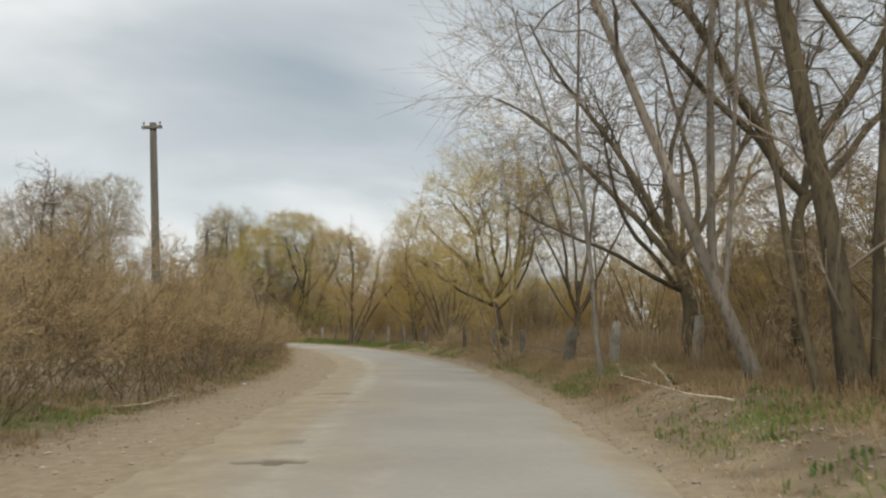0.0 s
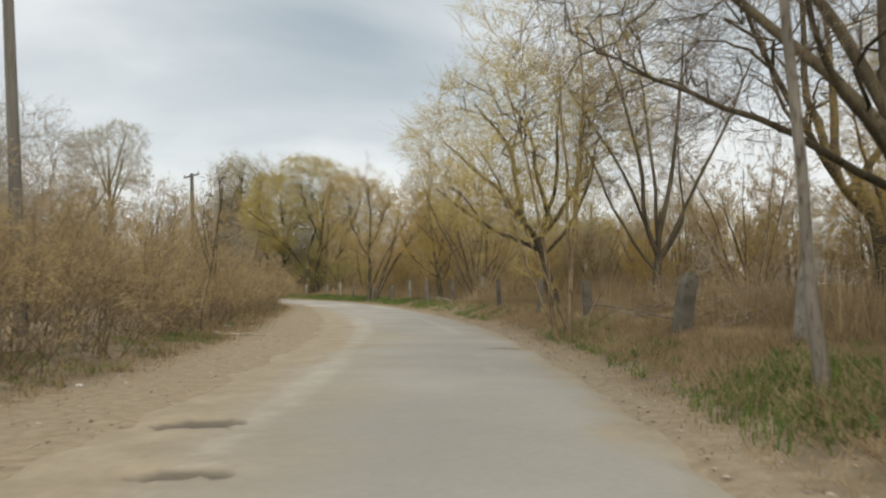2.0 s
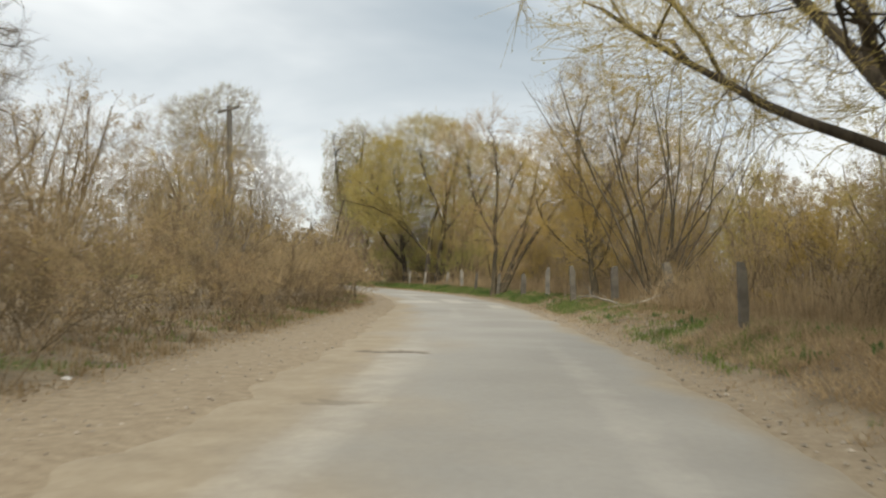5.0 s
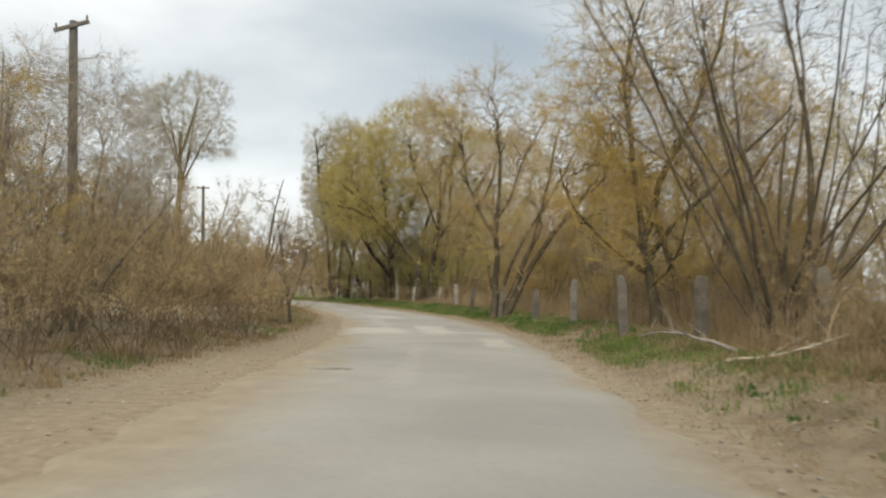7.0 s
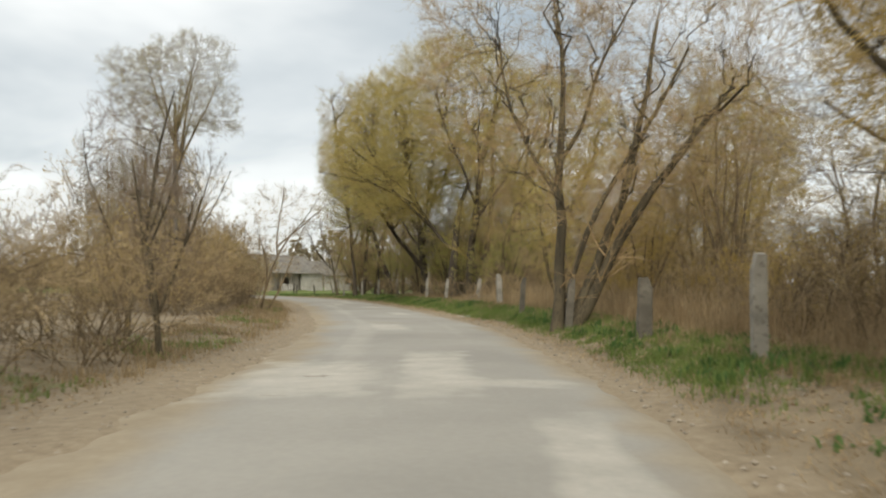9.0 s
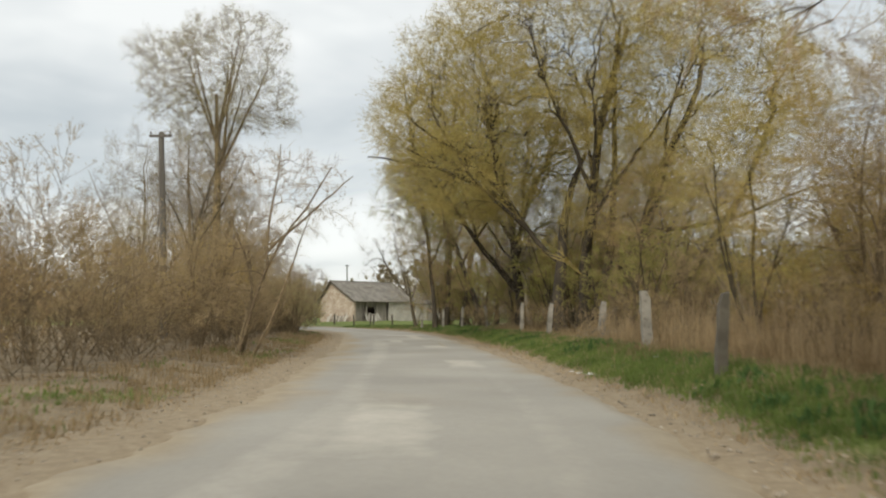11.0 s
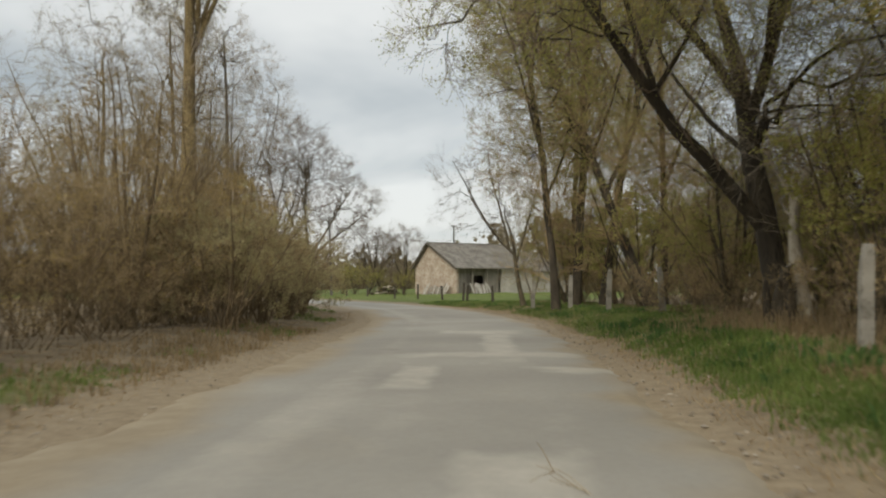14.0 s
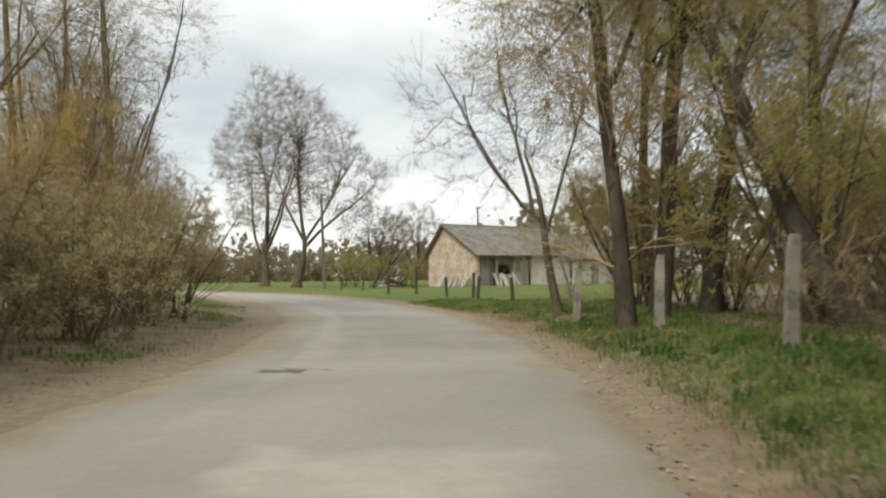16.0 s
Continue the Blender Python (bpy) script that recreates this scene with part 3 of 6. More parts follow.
for px, py, pa, pb in PALE:
    i = int(np.argmin((LINE[:, 0] - px) ** 2 + (LINE[:, 1] - py) ** 2))
    t, n = LINE_T[i], LINE_N[i]
    a, b = (rx - px) * t[0] + (ry - py) * t[1], (rx - px) * n[0] + (ry - py) * n[1]
    d = np.maximum(np.abs(a / pa), np.abs(b / pb)) + 0.3 * waves(rx, ry, int(px * 5 + 990), 1.1)
    pale = np.maximum(pale, 0.68 * (1 - step01(0.5, 1.4, d)))
along_m = fine_i[:, None] * 0.5
streak = step01(-0.1, 0.9, 0.5 * np.sin(2.3 * ru + 0.5 * np.sin(along_m / 9)) + 0.3 * np.sin(5.1 * ru + 1 + 0.7 * np.sin(along_m / 13 + 1)) + 0.35 * waves(0.5 * rx, 0.5 * ry, 42, 9.0))
pale = np.maximum(pale, 0.42 * streak * step01(0.1, 0.3, across))
tyre = np.exp(-((across - 0.22) / 0.07) ** 2) + np.exp(-((across - 0.72) / 0.08) ** 2)
wide = np.interp(lx[:, 1:], [45, 75], [0.62, 0.25])
dust = 1.15 * (1 - step01(0.0, 1.0, (1 - across + 0.10 * waves(rx, ry, 31, 4.0)) / wide)) + 0.9 * (1 - step01(0.0, 0.16, across + 0.07 * waves(rx, ry, 32, 3.0)))
dust = dust + 0.25 * step01(0.1, 0.9, waves(rx, ry, 33, 7.0)) - 0.15 * tyre
tagged(sheet("road", rx, ry, rz, dict(hole=hole, pale=pale, dust=np.clip(dust, 0, 1)), road_mat),
       "narrow worn asphalt lane, dusty, with potholes", "road", kind="structure")


# ---------------------------------------------------------------- utility poles
def box_bm(sx, sy, sz, at=(0, 0, 0), rot=(0, 0, 0), bevel=0.0):
    bm = bmesh.new()
    bmesh.ops.create_cube(bm, size=1, matrix=pose(*at, *rot) @ Matrix.Diagonal((sx, sy, sz, 1)))
    if bevel:
        bmesh.ops.bevel(bm, geom=bm.edges[:], offset=bevel, segments=2, affect="EDGES", profile=0.6)
    return bm


def cone_bm(r1, r2, h, seg=14, m=None):
    bm = bmesh.new()
    bmesh.ops.create_cone(bm, cap_ends=True, segments=seg, radius1=r1, radius2=r2, depth=h, matrix=(m or Matrix()) @ pose(0, 0, h / 2))
    return bm


def utility_pole(x, y, height, lean=(0, 0), arm_turn=0, span=0.9, arm_tilt=0, label="weathered timber utility pole with a cross-arm"):
    ob = thing("utility_pole", pose(x, y, gz(x, y) - 0.3, lean[0], lean[1], arm_turn), label, "utility pole", "poles along the lane")
    h = height + 0.3
    part("shaft", cone_bm(0.15, 0.105, h), pole_wood, ob)
    arm = part("crossarm", box_bm(span, 0.09, 0.10, (0, -0.13, h - 0.17), (0, arm_tilt, 0), bevel=0.012), pole_wood, ob)
    for k in (0.07 - span / 2, span / 2 - 0.07):
        bm = bmesh.new()
        for z, r in ((0.0, 0.012), (0.06, 0.028), (0.10, 0.034)):
            bmesh.ops.create_cone(bm, cap_ends=True, segments=10, radius1=r, radius2=r * 0.8, depth=0.06, matrix=pose(k, -0.13, h - 0.12 + z - k * math.tan(radians(arm_tilt))))
        part("insulator", bm, porcelain, arm, "small dark porcelain insulator")
    return ob


utility_pole(-2.75, 35.5, 7.75, (0, -3.2), 0, 0.66)
utility_pole(-9.75, 70.0, 7.9, (0, -2.0), 12, 0.95, -14)
utility_pole(-25.2, 107.8, 8.3, (1, -1.5), 25)
utility_pole(-67.4, 176.5, 8.3, (0, -1.5), 40)
utility_pole(-73.3, 213, 9.6, (0, 0), 30)


# ---------------------------------------------------------------- concrete fence posts
def concrete_post(x, y, h, tilt, az, turn, seed, w=0.15):
    """Rough cast post with a chamfered head, chipped edges and a stub of wire."""
    rng = random.Random(seed)
    bm = bmesh.new()
    rings = []
    n = 9
    cut = rng.choice((-1, 1))
    for k in range(n):
        z = -0.35 + (h + 0.35) * k / (n - 1) if k < n - 1 else h
        s = w * (1.0 - 0.10 * k / (n - 1)) / 2
        ring = []
        for cx, cy in ((1, 0.84), (0.88, 1), (-0.88, 1), (-1, 0.84), (-1, -0.84), (-0.88, -1), (0.88, -1), (1, -0.84)):
            j = 0.035 * s * 2
            top = 0.42 if k == n - 1 and cx * cut > 0 else 0.94 if k == n - 1 else 1.0
            ring.append(bm.verts.new((cx * s * top + rng.uniform(-j, j), cy * s * 0.8 + rng.uniform(-j, j), z + (rng.uniform(-0.02, 0.02) if 0 < k else 0))))
        rings.append(ring)
    for a, b in zip(rings, rings[1:]):
        for k in range(8):
            bm.faces.new((a[k], a[(k + 1) % 8], b[(k + 1) % 8], b[k]))
    bm.faces.new(rings[-1])
    bm.faces.new(rings[0][::-1])
    lean = Matrix.Rotation(radians(tilt), 4, Vector((math.cos(radians(az)), -math.sin(radians(az)), 0)))
    ob = thing("fence_post", pose(x, y, gz(x, y)) @ lean @ pose(0, 0, 0, 0, 0, turn),
               "rough leaning concrete fence post in dry weeds" if tilt > 4 else "rough upright concrete fence post in dry weeds", "fence post", "concrete posts beside the lane")
    shaft = part("shaft", bm, concrete_pale if 98 < y < 118 or y > 128 or 75 < y < 77 or y < 28.5 else concrete, ob)
    for z in (0.45, 0.85):
        if h > z + 0.1:
            part("staple", box_bm(0.02, w * 0.85, 0.012, (w * 0.42, 0, z)), iron, shaft, "rusty wire staple")
    return ob


POSTS = [(9.16, 38.2, 0.9, 3, 90, 10, 0.2), (8.5, 43.6, 1.1, 5, -90, 0, 0.16), (9.62, 31.67, 1.0, 9, -95, 20, 0.27), (10.08, 28.0, 1.0, 4, -80, 10, 0.2), (11.4, 26.1, 1.15, 6, -85, 25, 0.2), (7.7, 50.8, 1.1, 3, 60, 15, 0.15),
         (5.85, 68.0, 1.35, 2, 80, 30, 0.24), (7.6, 65.0, 1.45, 7, 90, 12, 0.3), (4.3, 69.7, 1.4, 3, 80, 12, 0.23), (2.9, 75.9, 1.35, 2, 0, 12, 0.2), (1.35, 80.4, 1.12, 2, -85, 14, 0.27),
         (-0.6, 85.6, 1.2, 5, -80, 18, 0.18), (-5.0, 99.5, 1.3, 2, 80, 24, 0.24), (-7.26, 105.5, 1.2, 5, -80, 25, 0.2)]
POSTS_2 = [(-10.36, 111.2, 1.2, 6, -75, 28, 0.18), (-12.65, 115.35, 1.3, 2, -90, 28, 0.16), (-20.75, 129.7, 1.3, 3, -60, 30, 0.16), (-23.6, 133.7, 1.25, 2, -60, 33, 0.16), (-26.4, 136.6, 1.15, 4, -80, 35, 0.15),
           (-3.0, 93.0, 1.2, 4, -70, 22, 0.17), (-18.8, 128.7, 1.3, 3, 60, 30, 0.17)]
for k, (px, py, ph, tilt, az, turn, pw) in enumerate(POSTS + POSTS_2):
    concrete_post(px, py, ph, tilt, az, turn, 40 + k, pw)


# ---------------------------------------------------------------- the old barn
def barn():
    ob = thing("barn", pose(-57.5, 185.5, gz(-57.5, 185.5) - 0.05, 0, 0, -19), "old barn with crumbling plaster gable and grey slate roof", "barn")
    plaster = material("plaster", (0.37, 0.295, 0.225), (0.54, 0.47, 0.39), scale=1.1, third=(0.33, 0.21, 0.15), fine=4.0, bump=0.5)
    lime = material("limewash", (0.40, 0.375, 0.33), (0.54, 0.51, 0.45), scale=0.8, third=(0.4, 0.36, 0.3), fine=5.0)
    roof_mat = material("old_slates", (0.20, 0.185, 0.16), (0.31, 0.285, 0.25), scale=1.1, third=(0.14, 0.125, 0.1), fine=8.0, island=0.18)
    plank = material("grey_planks", (0.17, 0.15, 0.125), (0.29, 0.26, 0.22), scale=2.0, fine=14, stretch=(1, 1, 0.2), island=0.3)
    W, L, eave, ridge, rx0 = 7.0, 12.0, 2.95, 5.75, -4.5
    # gable wall with its outline, 0.35 m thick
    bm = bmesh.new()
    out = [(-W, 0), (0, 0), (0, eave), (rx0, ridge - 0.15), (-W, eave)]
    lo = [bm.verts.new((x, 0, z)) for x, z in out]
    hi = [bm.verts.new((x, 0.35, z)) for x, z in out]
    bm.faces.new(lo)
    bm.faces.new(hi[::-1])
    for k in range(5):
        bm.faces.new((lo[k], hi[k], hi[(k + 1) % 5], lo[(k + 1) % 5]))
    bmesh.ops.recalc_face_normals(bm, faces=bm.faces)
    part("gable_wall", bm, plaster, ob, "peeling ochre plaster over brick")
    part("back_wall", box_bm(0.35, L - 0.7, eave, (-W + 0.175, L / 2, eave / 2)), plaster, ob)
    # yard side: planked wall with an open dark bay
    for y0, y1, z0, z1 in ((0.36, 2.6, 0, eave), (4.6, 7.0, 0, eave), (2.6, 4.6, 2.0, eave)):
        y = y0
        while y < y1 - 0.05:
            part("plank", box_bm(0.05, 0.19, z1 - z0 - 0.04, (-0.6 + 0.02 * math.sin(y * 9), y + 0.1, (z0 + z1) / 2)), plank, ob)
            y += 0.2
    part("post", box_bm(0.16, 0.16, eave, (-0.12, 2.5, eave / 2)), plank, ob)
    part("post", box_bm(0.16, 0.16, eave, (-0.12, 4.7, eave / 2)), plank, ob)
    part("side_wall", box_bm(0.3, 5.0, eave - 0.2, (-0.2, 9.5, eave / 2 - 0.1)), lime, ob, "limewashed masonry wall")
    part("end_wall", box_bm(W - 0.8, 0.3, eave, (-W / 2, L - 0.16, eave / 2)), plaster, ob)

    # roof slopes laid with courses of slates
    def slope(x_eave, z_eave, x_ridge, z_ridge, y0, y1, name):
        run, rise = x_ridge - x_eave, z_ridge - z_eave
        length = math.hypot(run, rise)
        rng = np.random.default_rng(5)
        rows_n = int(length / 0.3)
        V, F = [], []
        for i in range(rows_n + 1):
            s = length * i / rows_n
            y = y0 + (0.15 if i % 2 else 0)
            while y < y1:
                e = min(0.36, length - s + 0.05)
                if e > 0.08:
                    a = Vector((x_eave + run * s / length, 0, z_eave + rise * s / length))
                    d = Vector((run, 0, rise)) / length
                    nrm = Vector((-rise, 0, run)) / length * (1 if run > 0 else -1)
                    if nrm.z < 0:
                        nrm = -nrm
                    j = rng.uniform(-0.008, 0.012)
                    b0 = len(V)
                    for q, lift in ((0, 0.035 + j), (e, 0.012)):
                        for yy in (y + 0.006, min(y + 0.29, y1)):
                            p = a + d * q + nrm * lift
                            V.append((p.x, yy, p.z))
                    for q in (0,):
                        for yy in (y + 0.006, min(y + 0.29, y1)):
                            p = a + nrm * 0.01
                            V.append((p.x, yy, p.z))
                    F += [(b0, b0 + 1, b0 + 3, b0 + 2), (b0 + 4, b0 + 5, b0 + 1, b0)]
                y += 0.3
        me = mesh_from(name, [(np.array(V), np.array(F), 0, False)], [roof_mat])
        p = part(name, me, None, ob, "grey weathered slates")
        p["kind"] = "stuff"
        deck = bmesh.new()
        corners = [(x_eave, y0, z_eave), (x_eave, y1, z_eave), (x_ridge, y1, z_ridge), (x_ridge, y0, z_ridge)]
        top = [deck.verts.new(c) for c in corners]
        low = [deck.verts.new((c[0], c[1], c[2] - 0.09)) for c in corners]
        deck.faces.new(top)
        deck.faces.new(low[::-1])
        for k in range(4):
            deck.faces.new((top[k], low[k], low[(k + 1) % 4], top[(k + 1) % 4]))
        bmesh.ops.recalc_face_normals(deck, faces=deck.faces)
        part("roof_deck", deck, plank, ob)

    slope(0.45, eave - 0.12, rx0, ridge, -0.4, L + 0.2, "roof_slope")
    slope(-W - 0.35, eave - 0.2, rx0, ridge, -0.4, L + 0.2, "roof_slope")
    part("ridge_cap", box_bm(0.24, L + 0.6, 0.07, (rx0, L / 2 - 0.1, ridge + 0.05), bevel=0.02), roof_mat, ob)
    for x_e, z_e in ((0.45, eave - 0.2), (-W - 0.35, eave - 0.28)):
        dx, dz = rx0 - x_e, ridge - 0.08 - z_e
        part("bargeboard", box_bm(math.hypot(dx, dz), 0.04, 0.2, ((x_e + rx0) / 2, -0.42, (z_e + ridge - 0.08) / 2), (0, -math.degrees(math.atan2(dz, dx)), 0)), fence_wood, ob, "dark bargeboard")
    # low annex beyond
    annex = part("annex_wall", box_bm(0.3, 8.6, 2.5, (0.35, L + 4.4, 1.25)), lime, ob, "limewashed annex wall")
    part("annex_wall", box_bm(6.4, 0.3, 2.6, (-3.0, L + 8.8, 1.3)), lime, ob)
    slope(0.85, 2.5, -3.9, 5.0, L - 0.6, L + 9.2, "annex_roof")
    slope(-6.6, 2.8, -3.9, 5.0, L + 0.25, L + 9.2, "annex_roof")
    part("annex_door", box_bm(0.06, 1.0, 1.9, (0.53, L + 3.0, 0.97)), plank, annex)
    part("annex_window", box_bm(0.06, 0.9, 0.8, (0.53, L + 5.6, 1.5)), iron, annex, "dark small window")
    return plank, lime


plank_mat, lime_mat = barn()


def leaning_boards(x, y, turn, n, seed, h, label):
    ob = thing("board_stack", pose(x, y, gz(x, y), 0, 0, turn), label, "timber")
    rng = random.Random(seed)
    for k in range(n):
        hh = h * rng.uniform(0.6, 1.1)
        part("board", box_bm(0.16, 0.03, hh, (k * 0.22 + rng.uniform(-0.05, 0.05), -0.22 * hh, hh * 0.47), (-rng.uniform(18, 30), rng.uniform(-14, 14), 0), bevel=0.004),
             lime_mat if rng.random() < 0.35 else plank_mat, ob)


leaning_boards(-62.0, 186.5, -19, 19, 4, 1.35, "pale and grey boards leaning on the barn gable")
leaning_boards(-56.7, 187.2, 71, 14, 6, 1.3, "pale boards leaning before the open bay")


def log_heap(x, y, seed):
    ob = thing("log_heap", pose(x, y, gz(x, y)), "heap of dark logs and scrap beside the barn", "firewood")
    rng = random.Random(seed)
    for k in range(26):
        r, l = rng.uniform(0.07, 0.15), rng.uniform(1.0, 2.2)
        m = pose(rng.uniform(-1.3, 1.3), rng.uniform(-0.5, 0.5), 0.1 + 0.09 * (k // 3), rng.uniform(76, 104), 0, rng.uniform(40, 130))
        part("log", cone_bm(r, r * 0.85, l, 9, m @ pose(0, 0, -l / 2)), bark_dark if k % 3 else wood_pale, ob)


log_heap(-67.2, 186.6, 8)

# yard fence: dark timber posts with two wires
YARD = [(-64.5, 175.2), (-58.8, 170.8), (-49.2, 160.9), (-45.8, 158.9), (-42.2, 156.4), (-38.9, 153.4), (-38.3, 152.8), (-34.5, 149.0)]
for k, (fx, fy) in enumerate(YARD):
    r = random.Random(k)
    ob = thing("timber_post", pose(fx, fy, gz(fx, fy) - 0.2, r.uniform(-3, 3), r.uniform(-4, 4), r.uniform(0, 90)), "dark weathered timber fence post in grass", "fence post", "yard fence posts")
    part("shaft", cone_bm(0.085, 0.07, 1.25 + r.uniform(-0.1, 0.15), 9), fence_wood, ob)
for z in (0.5, 0.85):
    cv = bpy.data.curves.new("fence_wire", "CURVE")
    cv.dimensions, cv.bevel_depth = "3D", 0.004
    sp = cv.splines.new("POLY")
    sp.points.add(len(YARD) - 1)
    for q, (fx, fy) in zip(sp.points, YARD):
        q.co = (fx, fy, gz(fx, fy) + z, 1)
    cv.materials.append(iron)
    tagged(new("fence_wire", cv), "thin rusty wire strung between timber posts", "wire")

# ---------------------------------------------------------------- trees that stand out, one by one
def own_tree(x, y, name, label, seed, stems, bark, twig, leaf=None, turn=0.0, crowns=None, **how):
    z = gz(x, y) - 0.12
    meshes = canopy(seed, stems, crowns, bark, twig, leaf, **how) if crowns else grow(seed, stems, bark, twig, leaf, **how)
    return plant(name, meshes, pose(x, y, z, 0, 0, turn), label, "tree", "roadside trees")


own_tree(10.7, 20.8, "young_ash", "slender pale-barked tree leaning over the verge, bare twigs", 1,
         [(0, 0, 0, -85, 19, 9.5, 0.115, 0.012), (-0.45, 0.1, 1.6, -70, 6, 8, 0.075, 0.0), (-0.4, 0, 1.5, 70, 6, 7, 0.05, 0.0)], bark_grey, twig_grey, leaf_pale,
         crowns=[(-2.2, 0, 7.6, 2.9, 2.6, 3.3), (-0.4, 0.4, 6.2, 1.8, 1.8, 2.6)], counts=(22, 130, 900), fine=2600, leafs=2500, leaf_size=0.03, wander=0.03)
own_tree(10.9, 18.3, "willow_tree", "thick mossy-barked tree with bare crown", 2,
         [(0, 0, 0, 30, 1, 11, 0.16, 0.0), (0.05, 0, 3.4, 90, 40, 5, 0.07, 0.10), (0.0, 0, 4.4, -80, 35, 4, 0.055, 0.06), (0.3, 0.1, 0, 70, 6, 9, 0.08, 0.0), (-0.35, 0.2, 0, -60, 8, 8, 0.055, 0.02)],
         bark_dark, twig_grey, leaf_pale, crowns=[(0.2, 0.2, 8.0, 2.8, 2.8, 3.6)], counts=(26, 150, 900), fine=2400, leafs=2000, leaf_size=0.03, low=60, wander=0.035)
own_tree(12.2, 22.3, "willow_tree", "dark forked tree with crooked upper limbs", 3,
         [(0, 0, 0, -60, 4, 4.2, 0.17, 0.0), (-0.2, 0.1, 3.2, -88, 48, 5.5, 0.085, 0.14), (-0.2, 0.1, 3.8, -30, 5, 7, 0.11, 0.02), (-0.1, 0.1, 3.0, 85, 45, 5.5, 0.08, 0.10)],
         bark_dark, twig_dark, leaf_pale, crowns=[(-0.4, 0.2, 6.8, 3.3, 3.0, 3.4)], counts=(30, 170, 1000), fine=2800, leafs=1500, leaf_size=0.03, low=40, wander=0.12)
own_tree(9.3, 25.6, "sapling", "tall thin sapling trunk with few twigs", 4, [(0, 0, 0, -88, 5, 9.5, 0.06, 0.0), (-0.3, 0, 3.4, -75, 17, 5, 0.03, 0.02)], bark_grey, twig_grey, limbs=12, branches=40, shoots=350, fine=300, lo=0.5, limb_len=0.25)
own_tree(12.2, 28.9, "oak_tree", "broad dark tree with long spreading bare limbs", 5,
         [(0, 0, 0, -20, 4, 3.8, 0.27, 0.0), (-0.1, 0, 1.9, -82, 64, 4.4, 0.07, 0.07), (-0.1, 0, 2.6, -95, 40, 7.0, 0.10, -0.03), (-0.1, 0, 3.0, -60, 14, 7.5, 0.10, 0.02), (0, 0, 3.3, -10, 8, 7.5, 0.09, 0.01),
          (0.1, 0, 2.8, 75, 36, 6, 0.10, 0.08), (0.1, 0, 3.3, 60, 16, 6.5, 0.085, 0.03), (-0.2, 0, 2.0, -130, 58, 4.5, 0.075, 0.08)],
         bark_dark, twig_dark, leaf_pale, crowns=[(-2.2, 0, 6.4, 3.8, 3.6, 3.6), (1.2, 0.3, 7.0, 3.3, 3.4, 3.4), (-3.4, 0, 4.0, 2.0, 2.4, 1.6)], counts=(64, 320, 1700), fine=4600, leafs=3500, leaf_size=0.03, low=50, wander=0.10)
own_tree(15.4, 36.7, "oak_tree", "dark spreading tree with one long level limb", 16,
         [(0, 0, 0, -80, 6, 4.0, 0.24, 0.0), (-0.2, 0, 2.3, -92, 50, 7.5, 0.10, -0.05), (-2.4, 0, 3.8, -50, 40, 4, 0.05, 0.06), (-0.2, 0, 3.0, -70, 24, 6.5, 0.11, 0.03), (-0.2, 0, 3.4, 30, 16, 6.5, 0.11, 0.02), (0, 0, 3.0, 90, 40, 5.5, 0.1, 0.06)],
         bark_dark, twig_dark, leaf_pale, crowns=[(-1.0, 0, 7.0, 4.2, 3.8, 3.4), (-4.4, -0.3, 5.8, 2.4, 2.4, 1.8)], counts=(44, 240, 1300), fine=3600, leafs=2500, leaf_size=0.03, wander=0.10)
own_tree(8.5, 36.7, "alder_clump", "clump of ochre stems with one sawn-off dark stub", 6,
         [(0, 0, 0, 62, 4, 8.0, 0.07, 0.01), (0.25, 0, 0, 80, 24, 1.2, 0.085, 0.0), (-0.2, 0.1, 0, -85, 16, 4.6, 0.05, 0.05), (-0.1, 0.2, 0, -70, 26, 5.0, 0.045, 0.06), (0.1, 0.2, 0, 40, 12, 7, 0.05, 0.02), (0.15, 0, 0, -100, 36, 2.6, 0.04, 0.06)],
         bark_brown, twig_willow, leaf_willow, crowns=[(0.3, 0.2, 6.2, 2.2, 2.0, 2.8), (-1.0, 0.2, 3.6, 1.6, 1.6, 1.7)], counts=(26, 170, 1300), fine=4200, leafs=9000, leaf_size=0.028, low=60, wander=0.07)
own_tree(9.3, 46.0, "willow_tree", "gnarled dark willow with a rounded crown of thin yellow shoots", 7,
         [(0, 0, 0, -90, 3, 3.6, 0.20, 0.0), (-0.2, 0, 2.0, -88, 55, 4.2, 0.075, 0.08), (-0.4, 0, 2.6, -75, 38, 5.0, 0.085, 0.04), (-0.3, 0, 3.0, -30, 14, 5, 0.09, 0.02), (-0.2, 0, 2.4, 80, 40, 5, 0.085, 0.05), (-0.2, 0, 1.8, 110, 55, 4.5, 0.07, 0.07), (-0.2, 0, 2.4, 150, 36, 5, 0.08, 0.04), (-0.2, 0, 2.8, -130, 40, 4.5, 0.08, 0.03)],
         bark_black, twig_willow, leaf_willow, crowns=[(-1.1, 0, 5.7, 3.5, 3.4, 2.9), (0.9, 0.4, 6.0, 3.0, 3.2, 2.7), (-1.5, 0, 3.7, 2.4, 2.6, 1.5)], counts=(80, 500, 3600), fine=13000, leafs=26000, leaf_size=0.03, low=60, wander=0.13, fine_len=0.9)
